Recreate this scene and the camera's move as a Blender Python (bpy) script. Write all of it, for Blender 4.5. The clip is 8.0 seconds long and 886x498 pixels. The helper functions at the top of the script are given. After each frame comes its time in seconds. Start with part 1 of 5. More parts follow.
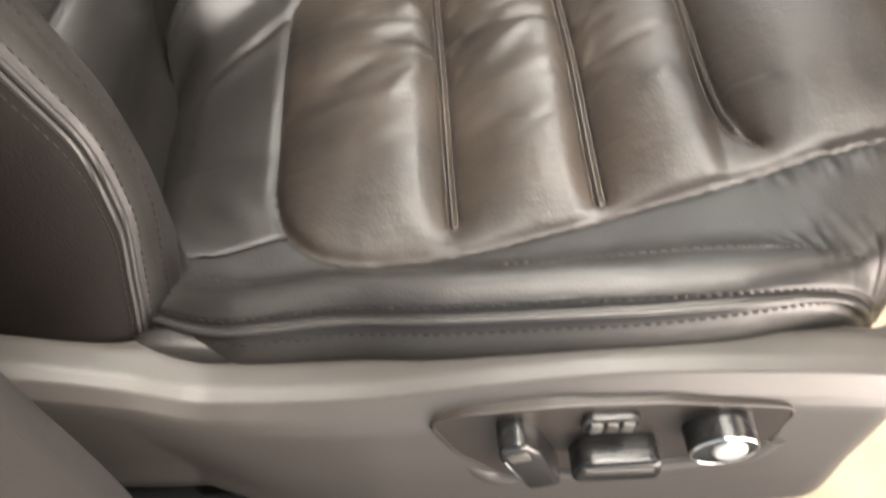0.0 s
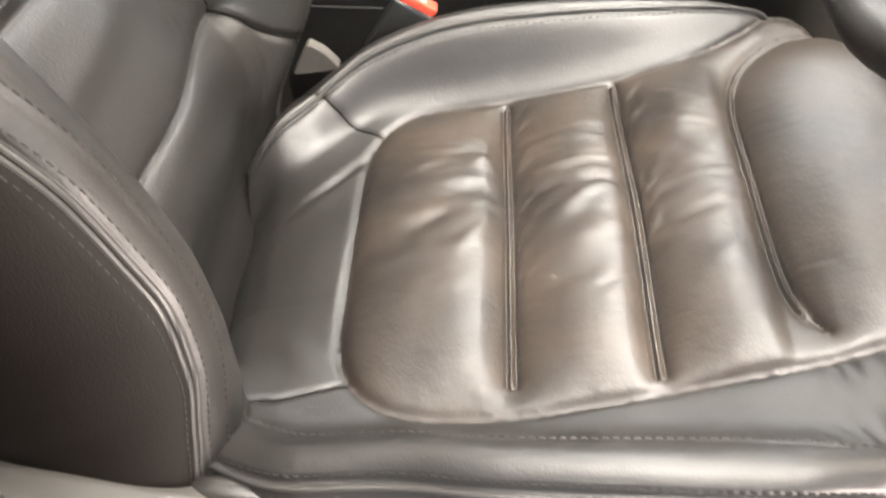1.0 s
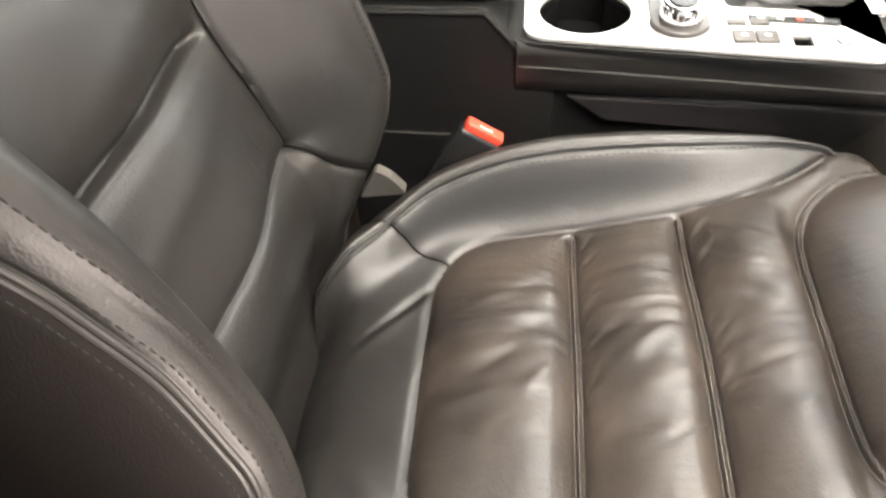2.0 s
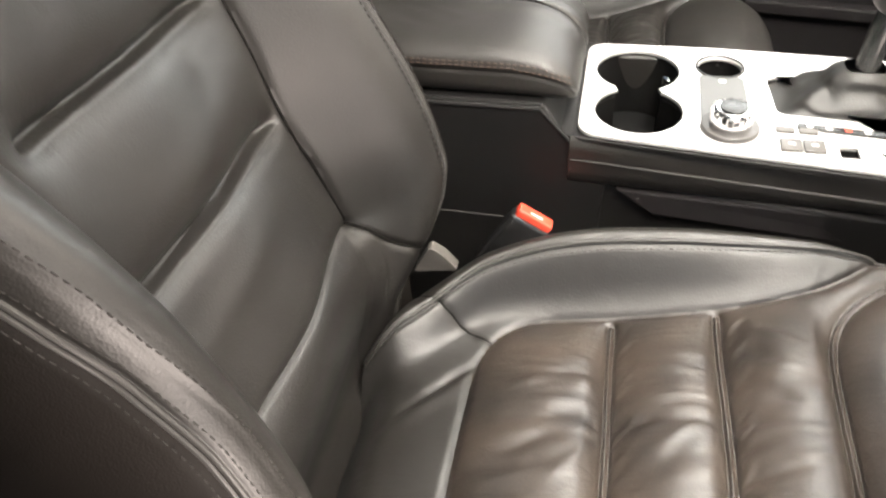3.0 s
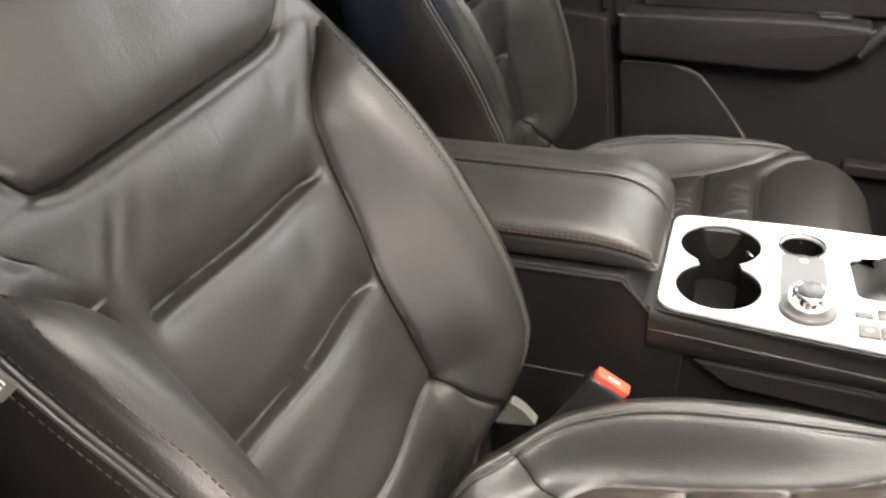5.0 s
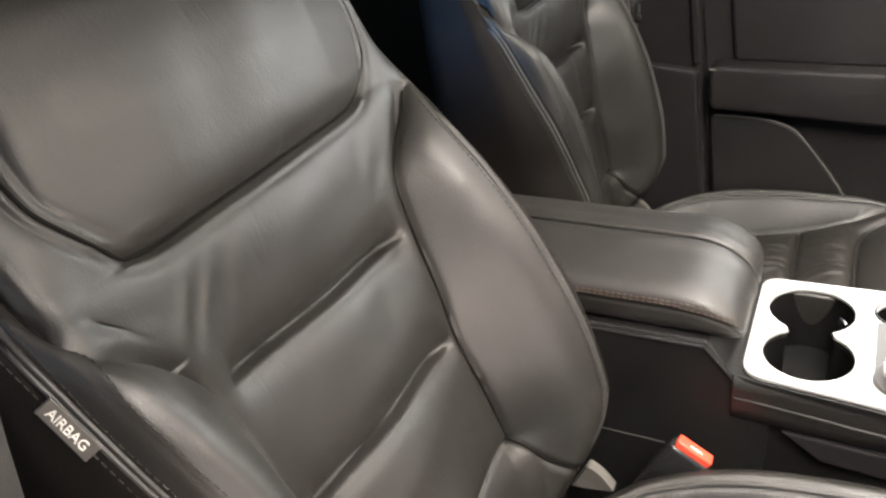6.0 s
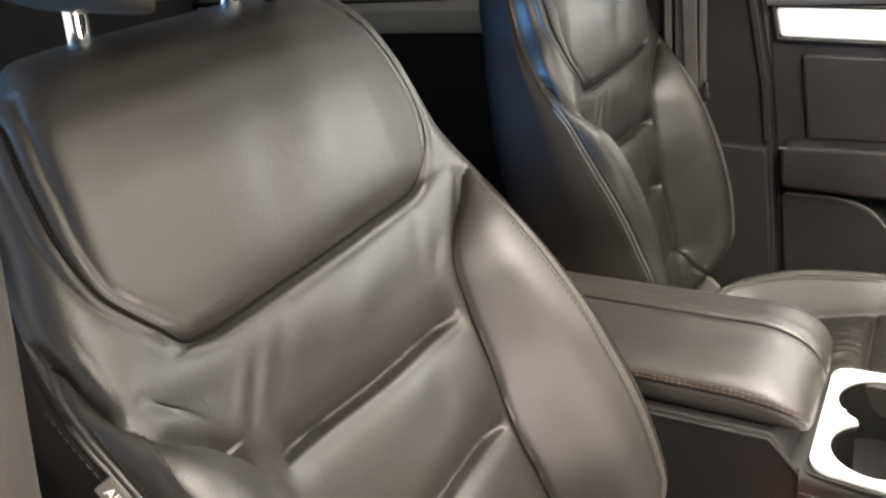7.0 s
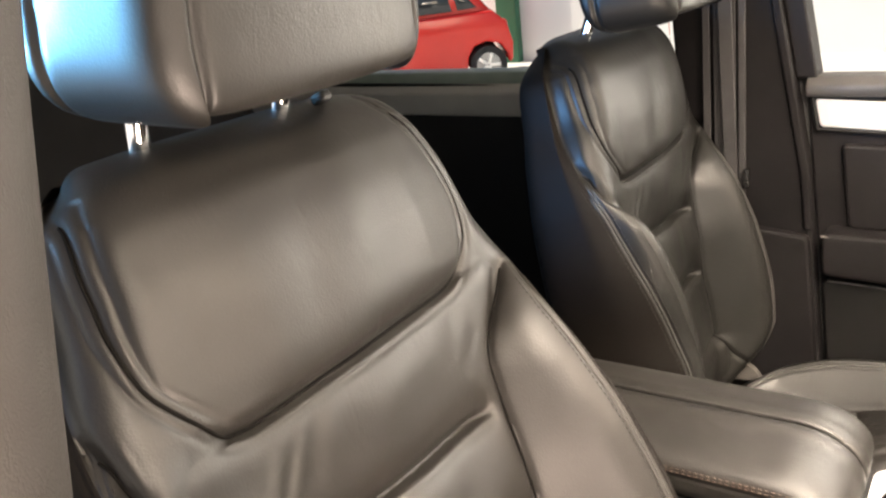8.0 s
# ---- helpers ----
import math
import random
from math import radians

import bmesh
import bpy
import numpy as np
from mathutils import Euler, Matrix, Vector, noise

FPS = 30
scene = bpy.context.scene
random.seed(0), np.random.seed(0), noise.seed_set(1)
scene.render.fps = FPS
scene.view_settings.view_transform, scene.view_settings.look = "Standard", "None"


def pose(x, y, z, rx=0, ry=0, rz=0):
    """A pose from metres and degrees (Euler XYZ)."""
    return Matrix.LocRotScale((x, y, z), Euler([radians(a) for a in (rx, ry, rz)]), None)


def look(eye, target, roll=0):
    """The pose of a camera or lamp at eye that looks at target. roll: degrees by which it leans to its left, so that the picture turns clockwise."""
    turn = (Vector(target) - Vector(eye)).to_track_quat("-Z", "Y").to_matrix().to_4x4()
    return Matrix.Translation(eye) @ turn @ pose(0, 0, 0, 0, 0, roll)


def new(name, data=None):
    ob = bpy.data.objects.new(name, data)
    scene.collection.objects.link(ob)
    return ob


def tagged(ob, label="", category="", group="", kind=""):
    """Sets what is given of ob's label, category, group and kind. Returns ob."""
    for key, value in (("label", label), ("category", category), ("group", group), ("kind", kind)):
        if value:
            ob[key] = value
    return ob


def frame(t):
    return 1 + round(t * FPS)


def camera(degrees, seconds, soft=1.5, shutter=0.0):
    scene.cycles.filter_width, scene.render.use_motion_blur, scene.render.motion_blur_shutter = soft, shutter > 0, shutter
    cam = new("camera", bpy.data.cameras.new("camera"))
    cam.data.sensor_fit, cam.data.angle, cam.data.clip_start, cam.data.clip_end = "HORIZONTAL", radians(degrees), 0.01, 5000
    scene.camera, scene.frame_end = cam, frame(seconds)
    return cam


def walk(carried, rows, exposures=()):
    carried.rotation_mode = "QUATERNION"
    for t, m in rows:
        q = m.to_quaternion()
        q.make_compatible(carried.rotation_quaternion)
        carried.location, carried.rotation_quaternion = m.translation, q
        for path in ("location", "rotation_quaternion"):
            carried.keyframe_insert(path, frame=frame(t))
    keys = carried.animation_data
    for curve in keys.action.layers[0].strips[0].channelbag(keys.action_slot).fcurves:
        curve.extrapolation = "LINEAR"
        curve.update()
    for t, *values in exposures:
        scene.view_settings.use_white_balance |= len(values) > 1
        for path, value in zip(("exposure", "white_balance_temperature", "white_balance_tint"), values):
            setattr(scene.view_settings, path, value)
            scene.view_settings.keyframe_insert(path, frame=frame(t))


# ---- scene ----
cam = camera(55.5, 8.0, soft=2.2, shutter=0.5)
PATH = [
    (0, (-0.019, -0.505, 1.095), (0.024, 0.629, -0.552), -0.7),
    (0.3, (-0.02, -0.501, 1.105), (-0.029, 0.716, -0.483), -1.8),
    (0.5, (-0.02, -0.495, 1.11), (-0.057, 0.756, -0.45), -1.9),
    (1, (-0.024, -0.477, 1.127), (-0.11, 0.845, -0.372), -1.3),
    (1.5, (-0.049, -0.46, 1.145), (-0.18, 0.922, -0.295), -2.1),
    (2, (-0.05, -0.44, 1.173), (-0.233, 0.988, -0.215), -2.8),
    (3.5, (-0.016, -0.448, 1.251), (-0.424, 1.044, -0.017), -2.5),
    (4, (-0.011, -0.451, 1.27), (-0.454, 1.072, 0.052), -2.5),
    (4.5, (-0.007, -0.462, 1.289), (-0.523, 1.098, 0.149), -3.0),
    (6, (0.009, -0.45, 1.322), (-0.815, 1.087, 0.343), -6.3),
    (6.5, (0.016, -0.446, 1.331), (-0.906, 1.081, 0.426), -6.8),
    (7, (0.022, -0.444, 1.343), (-0.968, 1.081, 0.51), -7.0),
    (7.5, (0.028, -0.444, 1.357), (-1.034, 1.076, 0.609), -6.9),
    (8, (0.034, -0.446, 1.375), (-1.058, 1.086, 0.696), -6.7),
]
walk(cam, [(t, look(e, g, r)) for t, e, g, r in PATH], exposures=[(0, 0.1, 6375, 10), (0.5, 0.56, 6275, 10), (1, 0.74, 6275, 10), (1.5, 0.82, 6275, 10), (2, 0.27, 6375, 10), (3.5, 0.34, 6325, 10), (4.5, 0.36, 6325, 11), (6, 0.28, 6375, 11), (7, 0.7, 6575, 11), (7.5, 0.78, 6675, 12), (8, 0.72, 7325, 15)])

# ---- world and light ----
world = bpy.data.worlds.new("sky")
scene.world = world
world.use_nodes = True
wn, wl = world.node_tree.nodes, world.node_tree.links
sky = wn.new("ShaderNodeTexSky")
sky.sky_type, sky.sun_disc = "NISHITA", False
sky.sun_elevation, sky.sun_rotation = radians(46), radians(255)
wl.new(sky.outputs["Color"], wn["Background"].inputs["Color"])
wn["Background"].inputs["Strength"].default_value = 0.09

sun = new("sun", bpy.data.lights.new("sun", "SUN"))
sun.data.energy, sun.data.angle, sun.data.color = 5.0, radians(0.6), (1.0, 0.94, 0.84)
sun.matrix_basis = look((-6.5, -1.2, 7), (0, 0, 0))


def area_lamp(name, eye, target, size_x, size_y, power, colour, spread=180):
    lamp = new(name, bpy.data.lights.new(name, "AREA"))
    lamp.data.shape, lamp.data.size, lamp.data.size_y = "RECTANGLE", size_x, size_y
    lamp.data.energy, lamp.data.color, lamp.data.spread = power, colour, radians(spread)
    lamp.matrix_basis = look(eye, target)
    return lamp


area_lamp("windscreen_light", (2.70, 0.35, 2.45), (-0.2, 0.3, 0.75), 2.6, 1.3, 68, (1.0, 0.85, 0.66))
# overhead lamp, added above an assumed glass roof to brighten the cushions
area_lamp("overhead_fill", (0.36, 0.35, 2.50), (0.36, 0.35, 0.0), 1.0, 2.2, 116, (1.0, 0.92, 0.82))
# unseen lamp added high beside the open doorway to brighten cushion and bolsters
area_lamp("door_side_fill", (0.50, -0.82, 2.30), (0.12, -0.05, 0.62), 1.1, 0.6, 92, (1.0, 0.90, 0.78))
# added lamp low outside the doorway, placed to brighten the near bolster
area_lamp("bolster_fill", (1.05, -1.18, 0.24), (-0.25, -0.24, 0.85), 1.8, 0.5, 25, (1.0, 0.84, 0.73), 100)
# narrow blue beams added by the rear window to tint headrest and seat side
area_lamp("rear_window_beam", (-1.30, -0.70, 1.45), (-0.445, -0.115, 1.430), 0.46, 0.18, 3.8, (0.13, 0.52, 1.0), 18)
area_lamp("seat_side_beam", (-1.02, -0.62, 1.20), (-0.46, 0.60, 1.16), 0.34, 0.30, 0.55, (0.13, 0.45, 1.0), 24)
area_lamp("far_window_light", (0.45, 1.30, 1.31), (0.20, 0.5, 0.75), 0.80, 0.58, 11, (1.0, 0.98, 0.92))


# ---- materials ----
def material(name, colour, rough=0.5, metal=0.0):
    m = bpy.data.materials.new(name)
    m.use_nodes = True
    b = m.node_tree.nodes["Principled BSDF"]
    b.inputs["Base Color"].default_value = (*colour, 1)
    b.inputs["Roughness"].default_value = rough
    b.inputs["Metallic"].default_value = metal
    return m, m.node_tree.nodes, m.node_tree.links, b


def surface(name, dark, light, rough=(0.4, 0.5), scale=8.0, grain=900.0, bump=0.15, metal=0.0, cells=False,
            grain_depth=0.0004, spec=0.5, soft_bump=0.0, detail_mix=0.25, creases=0.0):
    """A surface with broad stains, fine grain and relief at real size."""
    m, n, l, b = material(name, dark, rough[0], metal)
    co = n.new("ShaderNodeTexCoord")
    broad = n.new("ShaderNodeTexNoise")
    broad.inputs["Scale"].default_value, broad.inputs["Detail"].default_value = scale, 4
    fine = n.new("ShaderNodeTexVoronoi" if cells else "ShaderNodeTexNoise")
    fine.inputs["Scale"].default_value = grain
    for tex in (broad, fine):
        l.new(co.outputs["Object"], tex.inputs["Vector"])
    fine_out = fine.outputs["Distance"] if cells else fine.outputs["Fac"]
    add = n.new("ShaderNodeMath")
    add.operation = "MULTIPLY_ADD"
    l.new(fine_out, add.inputs[0])
    add.inputs[1].default_value = detail_mix
    l.new(broad.outputs["Fac"], add.inputs[2])
    ramp = n.new("ShaderNodeMapRange")
    ramp.inputs["From Min"].default_value, ramp.inputs["From Max"].default_value = 0.35, 0.85
    l.new(add.outputs[0], ramp.inputs["Value"])
    mix = n.new("ShaderNodeMix")
    mix.data_type = "RGBA"
    mix.inputs["A"].default_value, mix.inputs["B"].default_value = (*dark, 1), (*light, 1)
    l.new(ramp.outputs["Result"], mix.inputs["Factor"])
    l.new(mix.outputs["Result"], b.inputs["Base Color"])
    r = n.new("ShaderNodeMapRange")
    r.inputs["To Min"].default_value, r.inputs["To Max"].default_value = rough
    l.new(broad.outputs["Fac"], r.inputs["Value"])
    l.new(r.outputs["Result"], b.inputs["Roughness"])
    b.inputs["Specular IOR Level"].default_value = spec
    bp = n.new("ShaderNodeBump")
    bp.inputs["Strength"].default_value, bp.inputs["Distance"].default_value = bump, grain_depth
    l.new(fine_out, bp.inputs["Height"])
    if soft_bump:
        low = n.new("ShaderNodeTexNoise")
        low.inputs["Scale"].default_value, low.inputs["Detail"].default_value = 28.0, 3
        l.new(co.outputs["Object"], low.inputs["Vector"])
        b2 = n.new("ShaderNodeBump")
        b2.inputs["Strength"].default_value, b2.inputs["Distance"].default_value = soft_bump, 0.006
        l.new(low.outputs["Fac"], b2.inputs["Height"])
        l.new(b2.outputs["Normal"], bp.inputs["Normal"])
    if creases:
        # fine folds that run along x and wander
        mp = n.new("ShaderNodeMapping")
        mp.inputs["Scale"].default_value, mp.inputs["Rotation"].default_value = (26.0, 85.0, 26.0), (0, 0, 0.35)
        l.new(co.outputs["Object"], mp.inputs["Vector"])
        wr = n.new("ShaderNodeTexNoise")
        wr.noise_type = "RIDGED_MULTIFRACTAL"
        wr.inputs["Scale"].default_value, wr.inputs["Detail"].default_value, wr.inputs["Distortion"].default_value = 1.0, 2.0, 0.7
        l.new(mp.outputs["Vector"], wr.inputs["Vector"])
        patch = n.new("ShaderNodeTexNoise")
        patch.inputs["Scale"].default_value = 9.0
        l.new(co.outputs["Object"], patch.inputs["Vector"])
        where = n.new("ShaderNodeMapRange")
        where.inputs["From Min"].default_value, where.inputs["From Max"].default_value = 0.42, 0.62
        l.new(patch.outputs["Fac"], where.inputs["Value"])
        deep = n.new("ShaderNodeMath")
        deep.operation = "MULTIPLY"
        l.new(wr.outputs["Fac"], deep.inputs[0])
        l.new(where.outputs["Result"], deep.inputs[1])
        b3 = n.new("ShaderNodeBump")
        b3.inputs["Strength"].default_value, b3.inputs["Distance"].default_value = creases, 0.0016
        b3.invert = True
        l.new(deep.outputs[0], b3.inputs["Height"])
        l.new(bp.outputs["Normal"], b3.inputs["Normal"])
        bp = b3
    l.new(bp.outputs["Normal"], b.inputs["Normal"])
    return m


LEATHER = surface("black_leather", (0.0076, 0.0068, 0.0059), (0.0126, 0.0112, 0.0096), (0.41, 0.50), 7, 520, 0.3, cells=True, soft_bump=0.08, spec=0.62, creases=0.22)
# darker copy of black leather: the passenger seat's weaker light put into colour
SHADED_LEATHER = surface("shaded_black_leather", (0.0068, 0.0067, 0.0060), (0.0114, 0.0110, 0.0098), (0.38, 0.48), 7, 520, 0.3, cells=True, soft_bump=0.08, spec=0.4, creases=0.3)
# mottling shows wear, with warm reflections also put into the colour
WORN = surface("worn_leather", (0.0040, 0.0034, 0.0030), (0.033, 0.0240, 0.0174), (0.40, 0.52), 13, 480, 0.3, cells=True, soft_bump=0.30, creases=0.5, spec=0.72)
SIDE_LEATHER = surface("side_leatherette", (0.0045, 0.0036, 0.0030), (0.0072, 0.0058, 0.0049), (0.54, 0.64), 6, 700, 0.3, cells=True, spec=0.10)
PIPING = surface("seam_piping", (0.020, 0.019, 0.018), (0.030, 0.028, 0.026), (0.4, 0.5), 30, 900, 0.2)
SEAM = surface("dark_seam", (0.0035, 0.0032, 0.0030), (0.006, 0.0055, 0.005), (0.7, 0.8), 60, 2500, 0.2, spec=0.06)
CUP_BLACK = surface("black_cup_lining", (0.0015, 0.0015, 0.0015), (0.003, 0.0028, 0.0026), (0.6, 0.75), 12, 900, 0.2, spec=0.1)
THREAD = surface("stitching_thread", (0.012, 0.011, 0.010), (0.026, 0.024, 0.022), (0.7, 0.8), 60, 2500, 0.3, spec=0.2)
BROWN_THREAD = surface("brown_thread", (0.060, 0.036, 0.024), (0.090, 0.058, 0.040), (0.6, 0.7), 60, 2500, 0.3)
GREY_PLASTIC = surface("grey_side_plastic", (0.054, 0.050, 0.046), (0.070, 0.065, 0.060), (0.36, 0.46), 9, 1400, 0.25, cells=True)
BLACK_PLASTIC = surface("black_plastic", (0.0038, 0.0035, 0.0034), (0.0068, 0.0063, 0.0061), (0.46, 0.56), 9, 1500, 0.25, cells=True, spec=0.3)
SATIN_BLACK = surface("satin_black_plastic", (0.010, 0.010, 0.010), (0.016, 0.016, 0.016), (0.22, 0.30), 12, 900, 0.05)
PANEL_BROWN = surface("switch_panel_plastic", (0.020, 0.0155, 0.0125), (0.028, 0.022, 0.018), (0.36, 0.46), 12, 900, 0.1)
SILVER = surface("brushed_silver_trim", (0.72, 0.71, 0.69), (0.82, 0.81, 0.79), (0.26, 0.34), 14, 1200, 0.05, metal=0.55)
CHROME = surface("polished_chrome", (0.80, 0.80, 0.80), (0.88, 0.88, 0.88), (0.06, 0.12), 20, 600, 0.02, metal=1.0)
RED_PLASTIC = surface("red_buckle_plastic", (0.62, 0.045, 0.025), (0.75, 0.075, 0.04), (0.30, 0.42), 40, 900, 0.1)
WEBBING = surface("seat_belt_webbing", (0.022, 0.021, 0.022), (0.040, 0.038, 0.038), (0.6, 0.75), 20, 1200, 0.5)
PALE_FABRIC = surface("pale_lining", (0.050, 0.046, 0.042), (0.080, 0.074, 0.066), (0.7, 0.85), 30, 1500, 0.4)
PILLAR_TRIM = surface("grey_pillar_trim", (0.010, 0.0086, 0.0076), (0.0145, 0.0125, 0.0110), (0.55, 0.65), 10, 1300, 0.35, cells=True)
LEDGE_TRIM = surface("pale_ledge_trim", (0.24, 0.23, 0.21), (0.31, 0.30, 0.275), (0.5, 0.6), 10, 1300, 0.3, cells=True)
DOOR_TRIM = surface("charcoal_door_trim", (0.0052, 0.0045, 0.0047), (0.0086, 0.0075, 0.0077), (0.52, 0.64), 8, 1200, 0.3, cells=True, spec=0.18)
CARPET = surface("beige_carpet", (0.50, 0.41, 0.29), (0.64, 0.54, 0.40), (0.85, 0.95), 12, 700, 0.8, grain_depth=0.003)
DARK_CARPET = surface("dark_carpet", (0.018, 0.017, 0.017), (0.032, 0.030, 0.029), (0.85, 0.95), 12, 700, 0.8, grain_depth=0.003)
HEADLINER = surface("grey_headliner", (0.30, 0.29, 0.27), (0.38, 0.36, 0.34), (0.85, 0.95), 9, 900, 0.4)
LETTERING = surface("pale_lettering", (0.62, 0.60, 0.56), (0.72, 0.70, 0.66), (0.5, 0.6), 40, 900, 0.1)
RED_PAINT = surface("red_car_paint", (0.62, 0.022, 0.018), (0.70, 0.030, 0.022), (0.12, 0.20), 3, 300, 0.02)
RUBBER = surface("tyre_rubber", (0.015, 0.015, 0.015), (0.03, 0.03, 0.03), (0.7, 0.85), 12, 400, 0.4)
PALE_FLOOR = surface("pale_concrete", (0.58, 0.59, 0.58), (0.68, 0.68, 0.66), (0.8, 0.95), 0.8, 160, 0.8, grain_depth=0.004)
WHITE_WALL = surface("white_rendered_wall", (0.74, 0.75, 0.74), (0.82, 0.82, 0.80), (0.7, 0.85), 0.6, 120, 0.4, grain_depth=0.002)
GREEN_PAINT = surface("dark_green_paint", (0.016, 0.10, 0.055), (0.025, 0.14, 0.075), (0.35, 0.5), 1.5, 120, 0.1)
DARK_GLASS = surface("dark_car_glass", (0.02, 0.025, 0.028), (0.03, 0.035, 0.04), (0.04, 0.08), 3, 200, 0.0)
CAR_PAINT = surface("silver_body_paint", (0.30, 0.30, 0.30), (0.36, 0.36, 0.36), (0.2, 0.3), 3, 800, 0.05, metal=0.6)


def glass_material():
    m, n, l, b = material("window_glass", (0.95, 0.97, 0.96), 0.0)
    b.inputs["Transmission Weight"].default_value = 1.0
    b.inputs["IOR"].default_value = 1.1
    return m


GLASS = glass_material()


# ---- modelling helpers ----
def thing(name, at, label, category, group="", kind=""):
    ob = new(name)
    ob.location = at
    return tagged(ob, label, category, group, kind)


def base_of(ob):
    while ob.parent:
        ob = ob.parent
    return Vector(ob.location)


def part_mesh(name, verts, faces, mat, parent=None, label="", smooth=True):
    """One mesh object, in world coordinates, under a thing or a part."""
    me = bpy.data.meshes.new(name)
    v = np.asarray(verts, float).reshape(-1, 3)
    if parent is not None:
        v = v - np.array(base_of(parent))
    me.from_pydata(v.tolist(), [], [tuple(int(i) for i in f) for f in faces])
    me.validate()
    me.materials.append(mat)
    me.polygons.foreach_set("use_smooth", [smooth] * len(me.polygons))
    ob = new(name, me)
    if parent is not None:
        ob.parent = parent
    if label:
        tagged(ob, label)
    return ob


def part(name, bm, mat, parent=None, label="", smooth=False):
    """A bmesh, in world coordinates, as one mesh object under a thing or a part."""
    if parent is not None:
        bmesh.ops.translate(bm, verts=bm.verts, vec=-base_of(parent))
    bmesh.ops.recalc_face_normals(bm, faces=bm.faces)
    me = bpy.data.meshes.new(name)
    bm.to_mesh(me)
    bm.free()
    me.materials.append(mat)
    me.polygons.foreach_set("use_smooth", [smooth] * len(me.polygons))
    if smooth:
        me.set_sharp_from_angle(angle=radians(40))
    ob = new(name, me)
    if parent is not None:
        ob.parent = parent
    if label:
        tagged(ob, label)
    return ob


def box(size, m=Matrix(), bevel=0.0, segments=2, bm=None):
    """A box of that size round the origin, its edges rounded, at the pose m; joined to bm where one is given."""
    out = bmesh.new()
    bmesh.ops.create_cube(out, size=1.0)
    bmesh.ops.scale(out, vec=size, verts=out.verts)
    if bevel:
        bmesh.ops.bevel(out, geom=out.edges[:], offset=bevel, segments=segments, profile=0.5, affect="EDGES")
    bmesh.ops.transform(out, matrix=m, verts=out.verts)
    return joined(bm, out)


def joined(bm, other):
    if bm is None:
        return other
    me = bpy.data.meshes.new("joined")
    other.to_mesh(me)
    other.free()
    bm.from_mesh(me)
    bpy.data.meshes.remove(me)
    return bm


def prism(outline, lo, hi, axis="y", bevel=0.0, segments=2, bm=None):
    """An outline of (a, b) pairs drawn out from lo to hi: along y it holds (x, z), along z (x, y), along x (y, z)."""
    out = bmesh.new()

    def place(a, b, c):
        return {"y": (a, c, b), "z": (a, b, c), "x": (c, a, b)}[axis]

    low = [out.verts.new(place(a, b, lo)) for a, b in outline]
    high = [out.verts.new(place(a, b, hi)) for a, b in outline]
    k = len(outline)
    out.faces.new(low)
    out.faces.new(high[::-1])
    for i in range(k):
        out.faces.new((low[i], low[(i + 1) % k], high[(i + 1) % k], high[i]))
    bmesh.ops.recalc_face_normals(out, faces=out.faces)
    if bevel:
        sharp = [e for e in out.edges if e.calc_face_angle(0) > radians(30)]
        bmesh.ops.bevel(out, geom=sharp, offset=bevel, segments=segments, profile=0.5, affect="EDGES", clamp_overlap=True)
    return joined(bm, out)


def cylinder(r1, r2, depth, m=Matrix(), sides=32, bevel=0.0, bm=None):
    out = bmesh.new()
    bmesh.ops.create_cone(out, cap_ends=True, segments=sides, radius1=r1, radius2=r2, depth=depth)
    if bevel:
        rims = [e for e in out.edges if e.calc_face_angle(0) > radians(50)]
        bmesh.ops.bevel(out, geom=rims, offset=bevel, segments=3, profile=0.5, affect="EDGES")
    bmesh.ops.transform(out, matrix=m, verts=out.verts)
    return joined(bm, out)


def tube(points, radius, sides=8, bm=None, flat=1.0):
    """A round cord along points; flat squeezes it in height."""
    out = bmesh.new()
    pts = [Vector(p) for p in points]
    rings = []
    for i, p in enumerate(pts):
        way = (pts[min(i + 1, len(pts) - 1)] - pts[max(i - 1, 0)]).normalized()
        side = way.cross(Vector((0, 0, 1)))
        side = side.normalized() if side.length > 1e-4 else Vector((1, 0, 0))
        up = side.cross(way)
        rings.append([out.verts.new(p + side * (radius * math.cos(a)) + up * (radius * flat * math.sin(a)))
                      for a in (2 * math.pi * k / sides for k in range(sides))])
    for a, b in zip(rings, rings[1:]):
        for k in range(sides):
            out.faces.new((a[k], a[(k + 1) % sides], b[(k + 1) % sides], b[k]))
    out.faces.new(rings[0])
    out.faces.new(rings[-1][::-1])
    return joined(bm, out)


def rounded(points, radius, steps=6):
    """An outline with its corners rounded."""
    out, k = [], len(points)
    for i in range(k):
        p, a, b = (Vector((*points[j % k], 0)) for j in (i, i - 1, i + 1))
        da, db = (a - p), (b - p)
        r = min(radius, da.length * 0.45, db.length * 0.45)
        s, e = p + da.normalized() * r, p + db.normalized() * r
        for j in range(steps + 1):
            t = j / steps
            q = s * (1 - t) ** 2 + p * (2 * t * (1 - t)) + e * t ** 2
            out.append((q.x, q.y))
    return out


